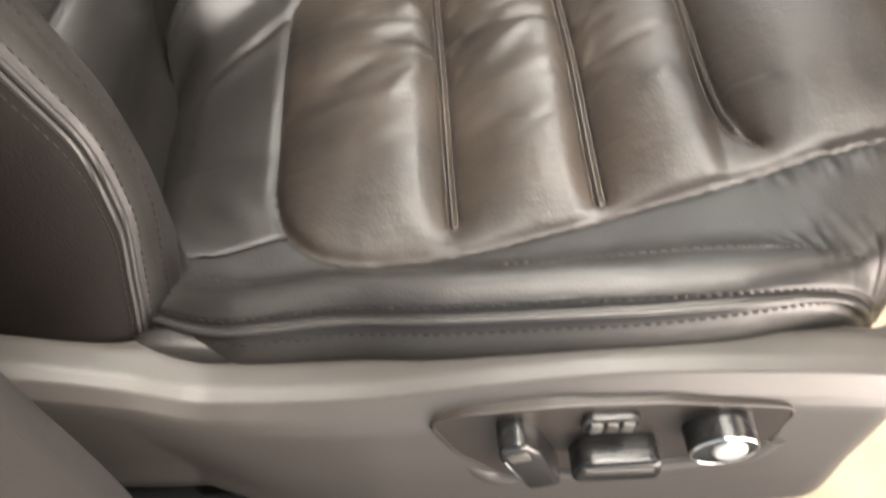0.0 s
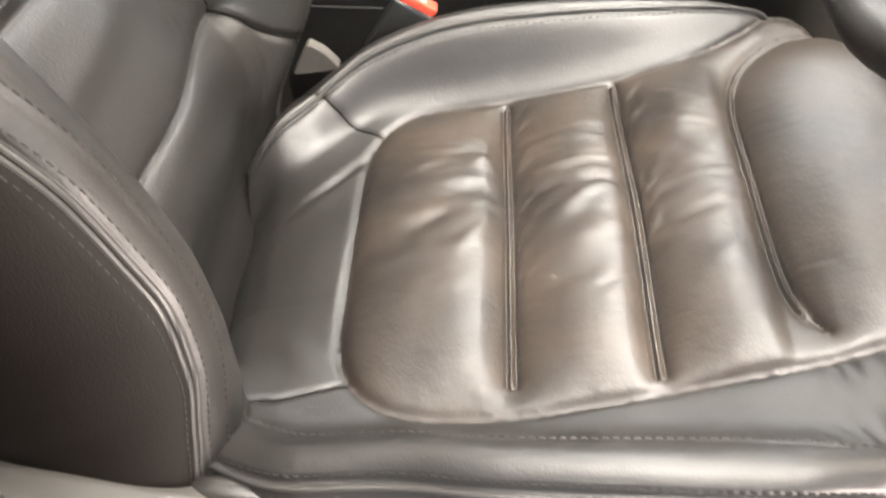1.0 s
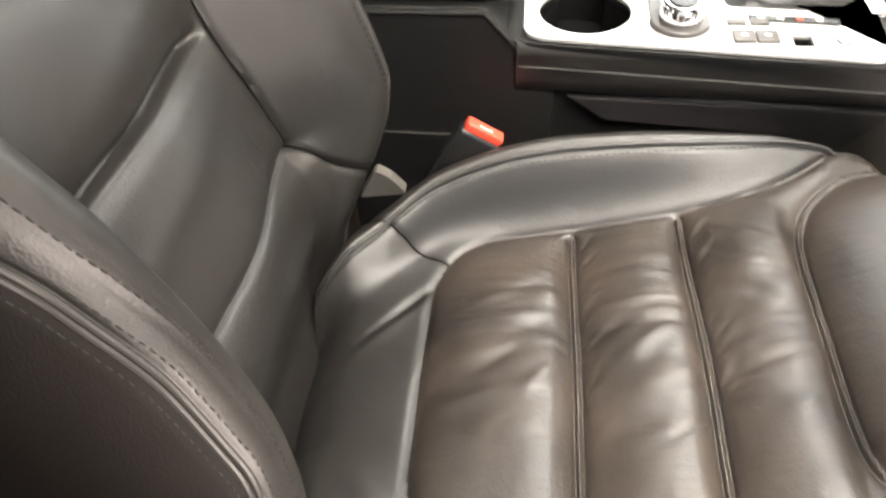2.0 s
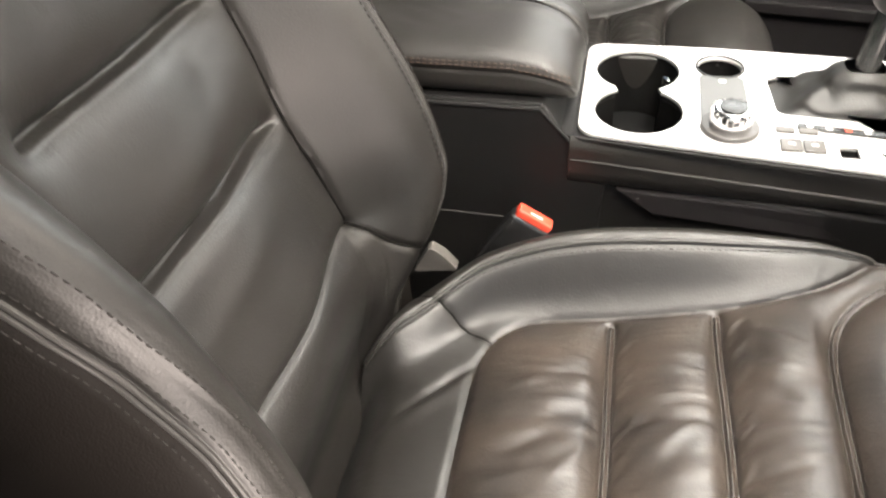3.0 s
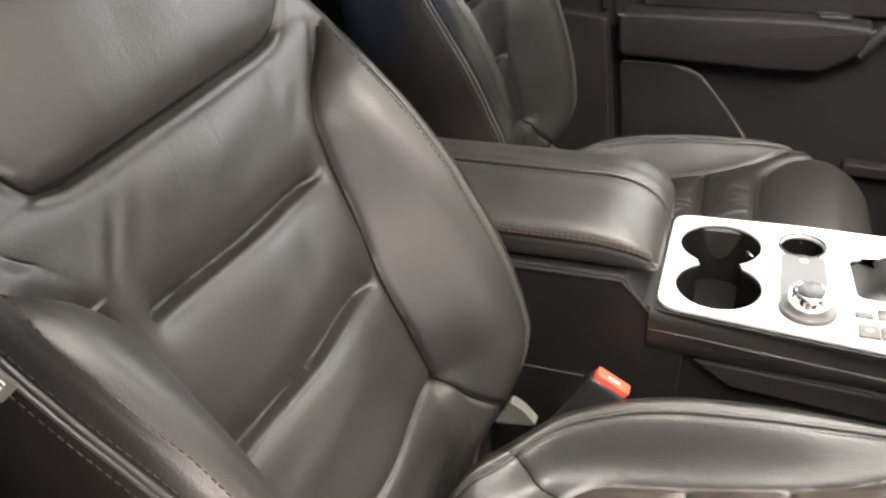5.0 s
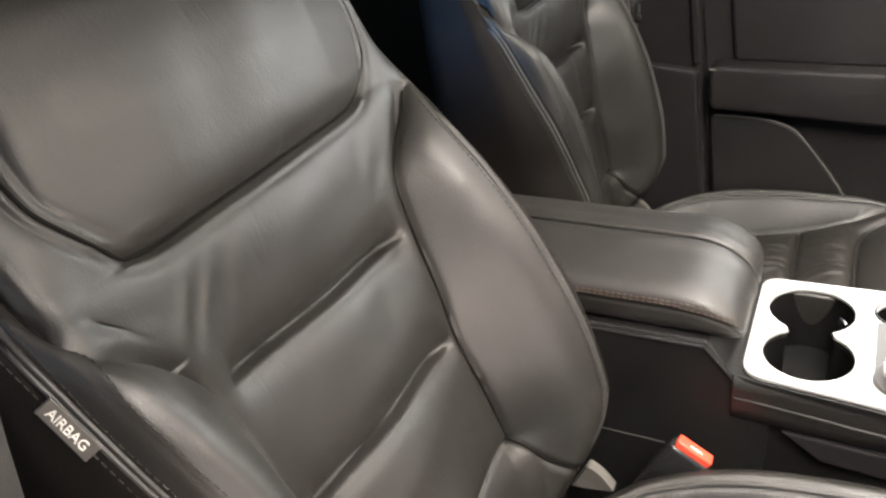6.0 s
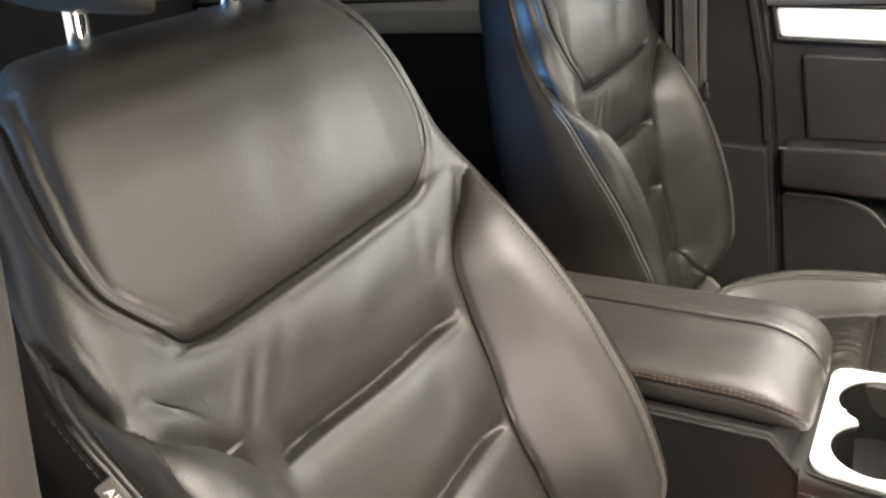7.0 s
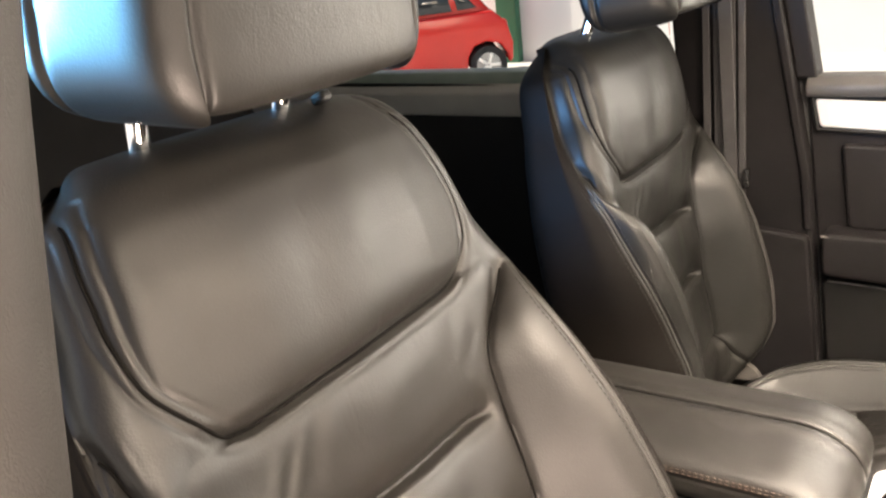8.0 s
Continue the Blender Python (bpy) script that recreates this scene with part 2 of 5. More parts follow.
def soft(x, knots, values):
    """A smooth curve through the knots (monotone between them)."""
    knots, values, x = np.array(knots, float), np.array(values, float), np.asarray(x, float)
    h, d = np.diff(knots), np.diff(values) / np.diff(knots)
    m = np.zeros(len(knots))
    m[0], m[-1] = d[0], d[-1]
    for i in range(1, len(knots) - 1):
        if d[i - 1] * d[i] > 0:
            w1, w2 = 2 * h[i] + h[i - 1], h[i] + 2 * h[i - 1]
            m[i] = (w1 + w2) / (w1 / d[i - 1] + w2 / d[i])
    k = np.clip(np.searchsorted(knots, x) - 1, 0, len(h) - 1)
    t = np.clip((x - knots[k]) / h[k], 0, 1)
    return ((1 + 2 * t) * (1 - t) ** 2 * values[k] + t * (1 - t) ** 2 * h[k] * m[k]
            + t * t * (3 - 2 * t) * values[k + 1] + t * t * (t - 1) * h[k] * m[k + 1])


def spread(controls, counts):
    """Points along a Catmull-Rom line through controls, an array (rows, controls, 2); the first and last mirror across y = 0."""
    first, last = controls[:, 1:2].copy(), controls[:, -2:-1].copy()
    first[..., 0] *= -1
    last[..., 0] *= -1
    c = np.concatenate([first, controls, last], 1)
    out = []
    for i, count in enumerate(counts):
        p0, p1, p2, p3 = (c[:, i + j][:, None] for j in range(4))
        t = np.linspace(0, 1, count, endpoint=False)[None, :, None]
        l1, l2, l0 = (np.linalg.norm(b - a, axis=-1, keepdims=True) + 1e-6 for a, b in ((p1, p2), (p2, p3), (p0, p1)))
        m1 = (p2 - p0) / (l0 + l1) * l1
        m2 = (p3 - p1) / (l1 + l2) * l1
        out.append((2 * t**3 - 3 * t**2 + 1) * p1 + (t**3 - 2 * t**2 + t) * m1 + (3 * t**2 - 2 * t**3) * p2 + (t**3 - t**2) * m2)
    out.append(controls[:, -1:])
    return np.concatenate(out, 1)


def line_gap(a, b, line):
    """How far the places (a, b) lie from a line of (a, b) corners."""
    best = np.full(np.shape(a), 9.0)
    for (a0, b0), (a1, b1) in zip(line, line[1:]):
        da, db = a1 - a0, b1 - b0
        t = np.clip(((a - a0) * da + (b - b0) * db) / (da * da + db * db + 1e-12), 0, 1)
        best = np.minimum(best, np.hypot(a - a0 - t * da, b - b0 - t * db))
    return best


def eased(line, steps=6):
    """The line drawn as a smooth curve through its corners."""
    pts = np.array(line, float)
    p = np.concatenate([[2 * pts[0] - pts[1]], pts, [2 * pts[-1] - pts[-2]]])
    out = []
    for i in range(1, len(p) - 2):
        for t in np.linspace(0, 1, steps, endpoint=False):
            a, b, c, d = p[i - 1], p[i], p[i + 1], p[i + 2]
            out.append(0.5 * (2 * b + (c - a) * t + (2 * a - 5 * b + 4 * c - d) * t**2 + (3 * b - a - 3 * c + d) * t**3))
    return [tuple(q) for q in out] + [tuple(pts[-1])]


def normals_of(p):
    n = np.cross(np.gradient(p, axis=0), np.gradient(p, axis=1))
    return n / (np.linalg.norm(n, axis=-1, keepdims=True) + 1e-9)


def fold(a, b, at, turn, length, width, height):
    """One crease or ridge in the leather, as a height over the places (a, b)."""
    c, s = math.cos(turn), math.sin(turn)
    along, across = (a - at[0]) * c + (b - at[1]) * s, (b - at[1]) * c - (a - at[0]) * s
    return height * np.exp(-((across / width) ** 2) - (along / length) ** 2)


def panels(p, kinds, names, parent, flip):
    """Splits the grid p into one mesh for each kind of face. names: kind -> (name, material, label)."""
    rows, cols = p.shape[:2]
    i, j = np.meshgrid(np.arange(rows - 1), np.arange(cols - 1), indexing="ij")
    quads = np.stack([i * cols + j, (i + 1) * cols + j, (i + 1) * cols + j + 1, i * cols + j + 1], -1)
    if flip:
        quads = quads[..., ::-1]
    flat = p.reshape(-1, 3)
    made = {}
    for kind, (name, mat, label) in names.items():
        mine = quads[kinds == kind]
        if not len(mine):
            continue
        used, back = np.unique(mine, return_inverse=True)
        made[kind] = part_mesh(name, flat[used], back.reshape(-1, 4), mat, parent, label)
    return made


def stitches(name, lines, parent, length=0.0042, gap=0.0024, radius=0.00055, label="", mat=None):
    """Rows of thread stitches along lines of (place, normal)."""
    verts, faces = [], []
    for points, normals in lines:
        points, normals = np.asarray(points), np.asarray(normals)
        steps = np.linalg.norm(np.diff(points, axis=0), axis=1)
        far = np.concatenate([[0], np.cumsum(steps)])
        for s in np.arange(0, far[-1] - length, length + gap):
            ends = [np.array([np.interp(s + e, far, points[:, k]) for k in range(3)]) for e in (0, length)]
            nrm = np.array([np.interp(s, far, normals[:, k]) for k in range(3)])
            way = ends[1] - ends[0]
            way /= np.linalg.norm(way) + 1e-9
            side = np.cross(way, nrm)
            first = len(verts)
            for e, lift in ((0.0, -0.3), (0.25, 0.8), (0.75, 0.8), (1.0, -0.3)):
                q = ends[0] + (ends[1] - ends[0]) * e + nrm * radius * lift
                for x, y in ((-1, -0.5), (1, -0.5), (0.6, 0.8), (-0.6, 0.8)):
                    verts.append(q + side * x * radius + nrm * y * radius)
            for k in range(3):
                for q in range(4):
                    a, b = first + 4 * k + q, first + 4 * k + (q + 1) % 4
                    faces.append((a, b, b + 4, a + 4))
    ob = part_mesh(name, verts, faces, mat or THREAD, parent, label)
    ob["kind"] = "stuff"
    return ob


# ---- car seats ----
HINGE = np.array([-0.235, 0.0, 0.60])


class Back:
    """The plane of a backrest, leaning back from the hinge by some degrees."""

    def __init__(self, degrees):
        self.lean = degrees
        c, q = math.cos(radians(degrees)), math.sin(radians(degrees))
        self.up, self.out = np.array([-q, 0, c]), np.array([c, 0, q])

    def at(self, v, y, d):
        """A place: v up along the back, y across, d forward of its plane."""
        v, y, d = np.broadcast_arrays(np.asarray(v, float), y, d)
        return HINGE + v[..., None] * self.up + y[..., None] * np.array([0, 1, 0]) + d[..., None] * self.out


def smooth_swell(gaps, reach):
    """Padding that rises softly away from every seam, without ridges between them."""
    out = 1.0
    for g, r in zip(gaps, reach):
        out = out * (1 - np.exp(-((g / r) ** 1.2)))
    return out


def backrest(seat, back, leather):
    OUT = back.out
    vs = np.concatenate([np.linspace(-0.12, 0.60, 521), np.linspace(0.6020, 0.708, 66)])
    k = [-0.12, 0.0, 0.036, 0.06, 0.09, 0.12, 0.20, 0.30, 0.38, 0.425, 0.46, 0.485, 0.505, 0.54, 0.60, 0.64, 0.67, 0.69, 0.703, 0.708]
    dc = soft(vs, k, [0.000, 0.016, 0.024, 0.028, 0.030, 0.030, 0.028, 0.031, 0.035, 0.039, 0.044, 0.046, 0.050, 0.056, 0.059, 0.055, 0.043, 0.025, -0.004, -0.042])
    ys = soft(vs, k, [0.120, 0.132, 0.142, 0.148, 0.150, 0.148, 0.136, 0.136, 0.142, 0.158, 0.184, 0.206, 0.188, 0.182, 0.178, 0.172, 0.164, 0.154, 0.138, 0.112])
    ds = soft(vs, k, [-0.004, 0.018, 0.029, 0.033, 0.030, 0.024, 0.024, 0.030, 0.033, 0.035, 0.036, 0.038, 0.036, 0.038, 0.041, 0.038, 0.028, 0.013, -0.012, -0.043])
    yr = soft(vs, k, [0.150, 0.164, 0.178, 0.190, 0.200, 0.206, 0.209, 0.206, 0.203, 0.206, 0.217, 0.230, 0.233, 0.231, 0.223, 0.210, 0.196, 0.181, 0.160, 0.128])
    dr = soft(vs, k, [0.004, 0.034, 0.058, 0.078, 0.098, 0.110, 0.116, 0.110, 0.098, 0.083, 0.066, 0.050, 0.040, 0.030, 0.023, 0.018, 0.009, -0.004, -0.024, -0.046])
    yo = soft(vs, k, [0.180, 0.200, 0.220, 0.236, 0.250, 0.258, 0.259, 0.250, 0.239, 0.235, 0.238, 0.246, 0.252, 0.251, 0.241, 0.226, 0.212, 0.195, 0.173, 0.140])
    do = soft(vs, k, [-0.010, 0.016, 0.038, 0.058, 0.076, 0.088, 0.094, 0.088, 0.076, 0.064, 0.050, 0.036, 0.020, 0.004, -0.008, -0.014, -0.020, -0.030, -0.042, -0.050])
    ye = yo + soft(vs, k, [0.010, 0.014, 0.016, 0.018, 0.020, 0.022, 0.022, 0.018, 0.014, 0.011, 0.008, 0.006, 0.003, 0.002, 0.002, 0.002, 0.002, 0.002, 0.002, 0.001])
    de = do * 0.45 - 0.012
    rear = soft(vs, k, [-0.06, -0.07, -0.073, -0.075, -0.078, -0.08, -0.082, -0.084, -0.086, -0.087, -0.088, -0.088, -0.088, -0.088, -0.087, -0.086, -0.082, -0.075, -0.066, -0.056])
    half = np.stack([np.stack(q, -1) for q in (
        (0 * vs, dc), (ys, ds), (yr, dr), (yo, do), (ye, de), (ye - 0.012, rear + 0.016), (0.55 * ye, rear - 0.004), (0 * vs, rear - 0.008))], 1)
    # the door side has a broader bolster whose edge swings out towards foot and shoulder
    kn = [-0.12, -0.05, 0.0, 0.05, 0.10, 0.16, 0.22, 0.28, 0.34, 0.40, 0.44, 0.47, 0.50, 0.54, 0.60, 0.66, 0.708]
    shove, twist = 0.006 + 0.026 * np.clip(vs / 0.6, 0, 1.1), 0.05 * np.clip((vs - 0.3) / 0.2, 0, 1)
    crest_y = shove + soft(vs, kn, [0.165, 0.178, 0.178, 0.178, 0.177, 0.177, 0.177, 0.180, 0.186, 0.196, 0.202, 0.206, 0.208, 0.202, 0.176, 0.160, 0.098])
    crest_d = soft(vs, kn, [-0.02, 0.028, 0.050, 0.072, 0.092, 0.109, 0.115, 0.117, 0.113, 0.104, 0.091, 0.072, 0.052, 0.037, 0.023, 0.012, -0.046]) - twist * crest_y
    edge_y = shove + soft(vs, kn, [0.220, 0.248, 0.243, 0.233, 0.222, 0.216, 0.211, 0.210, 0.218, 0.223, 0.224, 0.224, 0.222, 0.212, 0.189, 0.174, 0.110])
    edge_d = soft(vs, kn, [-0.03, 0.008, 0.039, 0.070, 0.098, 0.115, 0.115, 0.104, 0.094, 0.077, 0.064, 0.054, 0.040, 0.020, -0.004, -0.012, -0.05]) - twist * edge_y
    half_near = half.copy()
    half_near[:, 2], half_near[:, 3] = np.stack([crest_y, crest_d], -1), np.stack([edge_y, edge_d], -1)
    half_near[:, 4] = np.stack([edge_y + (ye - yo) + 0.008, edge_d * 0.45 - 0.012], -1)
    half_near[:, 5, 0], half_near[:, 6, 0] = half_near[:, 4, 0] - 0.012, 0.55 * half_near[:, 4, 0]
    counts = (64, 34, 22, 16, 12, 8, 8)
    line, line_near = spread(half, counts), spread(half_near, counts)
    c_col, d_col = counts[0] + counts[1], counts[0] + counts[1] + counts[2]
    e_near, e_far = d_col, c_col + 3
    arc, arc_near = (np.concatenate([np.zeros((len(vs), 1)), np.cumsum(np.linalg.norm(np.diff(q, axis=1), axis=-1), 1)], 1) for q in (line, line_near))
    edge_arc = arc_near[:, e_near], arc[:, e_far]
    rear_arc = arc_near[:, sum(counts[:5])], arc[:, sum(counts[:5])]
    both = np.concatenate([line_near[:, :0:-1] * np.array([-1, 1]), line], 1)
    arc = np.concatenate([arc_near[:, :0:-1], arc], 1)
    mid = line.shape[1] - 1
    y, d = both[..., 0], both[..., 1]
    v = np.repeat(vs[:, None], both.shape[1], 1)
    # the foot tucks back into the crevice behind the cushion
    tuck = np.clip((0.105 - v) / 0.145, 0, 1)
    tuck = tuck * tuck * (3 - 2 * tuck) * np.where(y < 0, np.clip((0.19 - np.abs(y)) / 0.06, 0, 1), np.clip((0.23 - np.abs(y)) / 0.12, 0, 1))
    d = d - 0.052 * tuck * (np.arange(both.shape[1])[None, :] > mid - d_col) * (np.arange(both.shape[1])[None, :] < mid + d_col)
    # the back is shifted inboard, sheared and twisted to fit the camera's view
    p = back.at(v, y + shove[:, None], d - y * twist[:, None])
    n = normals_of(p)
    if (n[150, mid] @ OUT) < 0:
        n = -n
    a = np.abs(y)
    edge = np.where(y < 0, edge_arc[0][:, None], edge_arc[1][:, None])
    front = arc < edge
    # seams, as lines of (across, up)
    rim = eased([(0.143, 0.120), (0.140, 0.16), (0.135, 0.25), (0.138, 0.33), (0.145, 0.385), (0.152, 0.412), (0.168, 0.434), (0.193, 0.458), (0.222, 0.484)])
    rim_near = eased([(0.143, 0.120), (0.140, 0.16), (0.136, 0.25), (0.140, 0.33), (0.149, 0.385), (0.162, 0.412), (0.192, 0.443), (0.2190, 0.464), (0.230, 0.483), (0.237, 0.504), (0.243, 0.545)])
    foot = eased([(0.143, 0.120), (0.128, 0.1225), (0.09, 0.1215), (0.0, 0.119)])
    cross = eased([(0.143, 0.120), (0.158, 0.088), (0.178, 0.050), (0.203, 0.012)])
    yoke = eased([(0.0, 0.4935), (0.060, 0.4935), (0.118, 0.4935), (0.145, 0.497), (0.163, 0.506), (0.180, 0.527), (0.190, 0.552), (0.190, 0.577), (0.183, 0.605), (0.173, 0.637), (0.158, 0.665), (0.142, 0.690)])
    yoke_left = eased([(0.0, 0.4935), (0.060, 0.4935), (0.125, 0.4935), (0.147, 0.4960), (0.164, 0.503), (0.184, 0.525), (0.1985, 0.547), (0.202, 0.566), (0.2005, 0.588), (0.1965, 0.612), (0.1925, 0.640), (0.184, 0.668), (0.168, 0.692)])
    far = np.where(front, 0.0, 9.0)
    g_rim, g_foot, g_cross, g_yoke = (line_gap(a, v, q) + far for q in (rim, foot, cross, yoke))
    g_rim = np.where(y < 0, line_gap(a, v, rim_near) + far, g_rim)
    g_yoke = np.where(y < 0, line_gap(a, v, yoke_left) + far, g_yoke)
    tuft = [line_gap(y, v, [(-w, lo), (w, hi)]) + far for w, lo, hi in ((0.120, 0.384, 0.369), (0.122, 0.257, 0.250))]
    line_in = np.interp(vs, [0.25, 0.30, 0.34, 0.37, 0.41, 0.45, 0.48], [0.0233, 0.0235, 0.0273, 0.0285, 0.0315, 0.0300, 0.0250])
    g_c = np.abs(arc - edge + line_in[:, None]) + np.where((v < 0.54) & (v > -0.02), 0, 9)
    lift = np.zeros_like(y)
    top_end = np.where(y < 0, 0.548, 0.488)
    yoke_side = np.clip((v - 0.497) / np.where(y < 0, 0.020, 0.032), 0, 1)
    ending = np.clip((top_end - v) / 0.035, 0, 1)
    for g, deep, wide in ((g_rim, np.where((y < 0) & (v > 0.42), 0.0095, 0.0042) * (0.35 + 0.65 * ending), np.where((y < 0) & (v > 0.42), 0.0052, 0.0032)), (g_foot, 0.0034, 0.0030), (g_cross, 0.0036, 0.0028), (g_yoke, 0.0062 * np.clip((0.70 - v) / 0.03, 0, 1) * (1 - np.where(y < 0, 0.78, 0.66) * yoke_side), 0.0044 - 0.0024 * yoke_side)):
        lift -= deep * np.exp(-((g / wide) ** 2))
    lift -= 0.0010 * np.exp(-(((g_yoke - 0.009) / 0.003) ** 2)) * (v < 0.66)
    lift += 0.0016 * np.exp(-(((g_yoke - 0.0056) / 0.0016) ** 2)) * (v < 0.4935)
    # its upright runs are a flat twin seam
    lift -= 0.0016 * np.exp(-(((g_yoke - 0.0075) / 0.0015) ** 2)) * yoke_side * (v < 0.68)
    # the upper side of a crease rolls in, the lower side starts with a lip
    for h in (0.3765 - 0.0625 * y, 0.2535 - 0.029 * y):
        t = v - h
        ends = np.clip((0.128 - a) / 0.022, 0, 1) ** 0.7 * front
        lift -= ends * np.where(t > 0, 0.0080 * np.exp(-((t / 0.0062) ** 2)) + 0.0065 * np.exp(-((t / 0.021) ** 2)),
                                0.0100 * np.exp(-((t / 0.0030) ** 2)) + 0.0045 * np.exp(-((t / 0.010) ** 2)) - 0.0016 * np.exp(-(((t + 0.0056) / 0.0018) ** 2)))
    side_a = [np.interp(v, [q[1] for q in line[18:]], [q[0] for q in line[18:]]) for line in (yoke_left, yoke)]
    over = (v > 0.4935) & (a < np.where(y < 0, side_a[0], side_a[1]))
    lift += np.where(over & front, 0.0060 * (1 - np.exp(-((g_yoke / 0.017) ** 2))) * np.clip((0.66 - v) / 0.08, 0, 1) * (1 - np.where(y < 0, 0.92, 0.75) * yoke_side * np.clip((a - 0.10) / 0.06, 0, 1)), 0)
    # padding that swells between the seams
    lift += np.where(front, 0.0095 * smooth_swell((g_rim, g_foot, g_yoke + 0.03 * yoke_side, *tuft), (0.010, 0.008, 0.018, 0.020, 0.020)) * (1 - 0.55 * np.clip((0.147 - a) / 0.02, 0, 1) * (v < 0.12)) * (1 - np.exp(-(((edge - arc) / 0.022) ** 2))), 0)
    lift += 0.0004 * (np.exp(-((g_c / 0.0018) ** 2)) - np.exp(-(((g_c - 0.0036) / 0.0018) ** 2))) * (y < 0) * ending
    for off in (-0.0048, 0.0, 0.0048):
        lift -= 0.0022 * np.exp(-(((arc - edge - off) / 0.0016) ** 2)) * ending
    # slack folds in the upper cover
    for at, turn, length, width, height in (((-0.143, 0.449), 0.99, 0.026, 0.0065, 0.0017), ((-0.131, 0.444), 0.97, 0.026, 0.0065, -0.0018),
                                            ((-0.118, 0.450), 0.95, 0.027, 0.0075, 0.0016), ((-0.100, 0.452), 1.1, 0.030, 0.010, -0.0012), ((-0.080, 0.455), 1.2, 0.032, 0.012, 0.0010),
                                            ((0.118, 0.452), 0.75, 0.026, 0.009, 0.0008), ((0.128, 0.436), 0.55, 0.024, 0.008, -0.0008),
                                            ((0.108, 0.468), 0.9, 0.026, 0.009, -0.0007), ((0.02, 0.60), 1.2, 0.08, 0.03, 0.003),
                                            ((-0.05, 0.57), 1.3, 0.06, 0.02, -0.0016), ((0.03, 0.30), 0.2, 0.10, 0.02, 0.002),
                                            ((-0.05, 0.20), 0.1, 0.09, 0.015, 0.002), ((0.05, 0.33), 1.2, 0.04, 0.018, -0.0015), ((-0.02, 0.44), 0.6, 0.05, 0.02, 0.0016)):
        lift += np.where(front, fold(y, v, at, turn, length, width, height), 0)
    p = p + n * lift[..., None]

    def face(q):
        return (q[:-1, :-1] + q[1:, :-1] + q[1:, 1:] + q[:-1, 1:]) / 4

    fa, fy, fv, farc = face(a), face(y), face(v), face(arc)
    rim_y = np.where(fy < 0, np.interp(fv, [q[1] for q in rim_near], [q[0] for q in rim_near]), np.interp(fv, [q[1] for q in rim], [q[0] for q in rim]))
    foot_v = np.interp(fa, [q[0] for q in foot[::-1]], [q[1] for q in foot[::-1]])
    kinds = np.where(fy < 0, "shoulder_a", "shoulder_b").astype(object)
    fd = face(edge)
    kinds[(fv > 0.4935) & (fa < np.interp(fv, [q[1] for q in yoke[18:]], [q[0] for q in yoke[18:]]))] = "yoke"
    kinds[(fv > 0.692) & (fa < 0.170)] = "yoke"
    kinds[(fv > 0.381) & (fv <= 0.4935) & (fa < rim_y)] = "upper"
    kinds[(fv > 0.254) & (fv <= 0.381) & (fa < rim_y)] = "middle"
    kinds[(fv <= 0.254) & (fv > foot_v) & (fa < rim_y)] = "lower"
    out = (fv <= np.where(fy < 0, 0.545, 0.484)) & (((fa >= rim_y) & (fv > 0.120)) | ((fa >= 0.143) & (fv <= 0.120)))
    kinds[out & (fy < 0)] = "bolster_a"
    kinds[out & (fy >= 0)] = "bolster_b"
    cross_v = np.interp(fa, [q[0] for q in cross], [q[1] for q in cross])
    kinds[((fv <= foot_v) & (fa < 0.143)) | ((fv <= cross_v) & (fa >= 0.143))] = "lumbar"
    side = farc > fd
    kinds[side & (fy < 0)] = "side_a"
    kinds[side & (fy >= 0)] = "side_b"
    kinds[farc > np.where(fy < 0, face(np.repeat(rear_arc[0][:, None], arc.shape[1], 1)), face(np.repeat(rear_arc[1][:, None], arc.shape[1], 1)))] = "rear"
    names = {"shoulder_a": ("shoulder_frame", leather, ""), "shoulder_b": ("shoulder_frame", leather, ""), "yoke": ("shoulder_panel", leather, ""), "upper": ("backrest_panel", leather, ""),
             "middle": ("backrest_panel", leather, ""), "lower": ("backrest_panel", leather, ""), "lumbar": ("lumbar_panel", leather, ""),
             "bolster_a": ("backrest_bolster", leather, ""), "bolster_b": ("backrest_bolster", leather, ""),
             "side_a": ("side_panel", SIDE_LEATHER, "matt dark leatherette side"), "side_b": ("side_panel", SIDE_LEATHER, "matt dark leatherette side"),
             "rear": ("rear_panel", SIDE_LEATHER, "")}
    made = panels(p, kinds, names, seat, False)
    # thread along the bolster seams
    n2 = normals_of(p)
    if (n2[150, mid] @ OUT) < 0:
        n2 = -n2
    def beside(sign, off, first, last, step=1):
        """Places and normals along a line that runs off metres outside the bolster's seam, or along its inner thread."""
        out = []
        for r in range(int(np.searchsorted(vs, first)), int(np.searchsorted(vs, last)), step):
            cols = slice(mid, None) if sign > 0 else slice(mid, None, -1)
            want = edge[r, mid + sign * 20] + (-line_in[r] if off is None else off)
            out.append([[np.interp(want, arc[r, cols], q[r, cols, c]) for c in range(3)] for q in (p, n2)])
        return np.array(out)

    def on_cover(yy, vv):
        """The place on the cover at (across, up), a touch below its face."""
        r = float(np.interp(vv, vs, np.arange(len(vs))))
        lo = min(int(r), len(vs) - 2)
        hits = []
        for q in (lo, lo + 1):
            cols = slice(mid - d_col, mid + d_col + 1)
            hits.append(np.array([np.interp(yy, y[q, cols], (p[q, cols, c] + 0.0009 * n2[q, cols, c])) for c in range(3)]))
        return tuple(hits[0] * (1 - r + lo) + hits[1] * (r - lo))

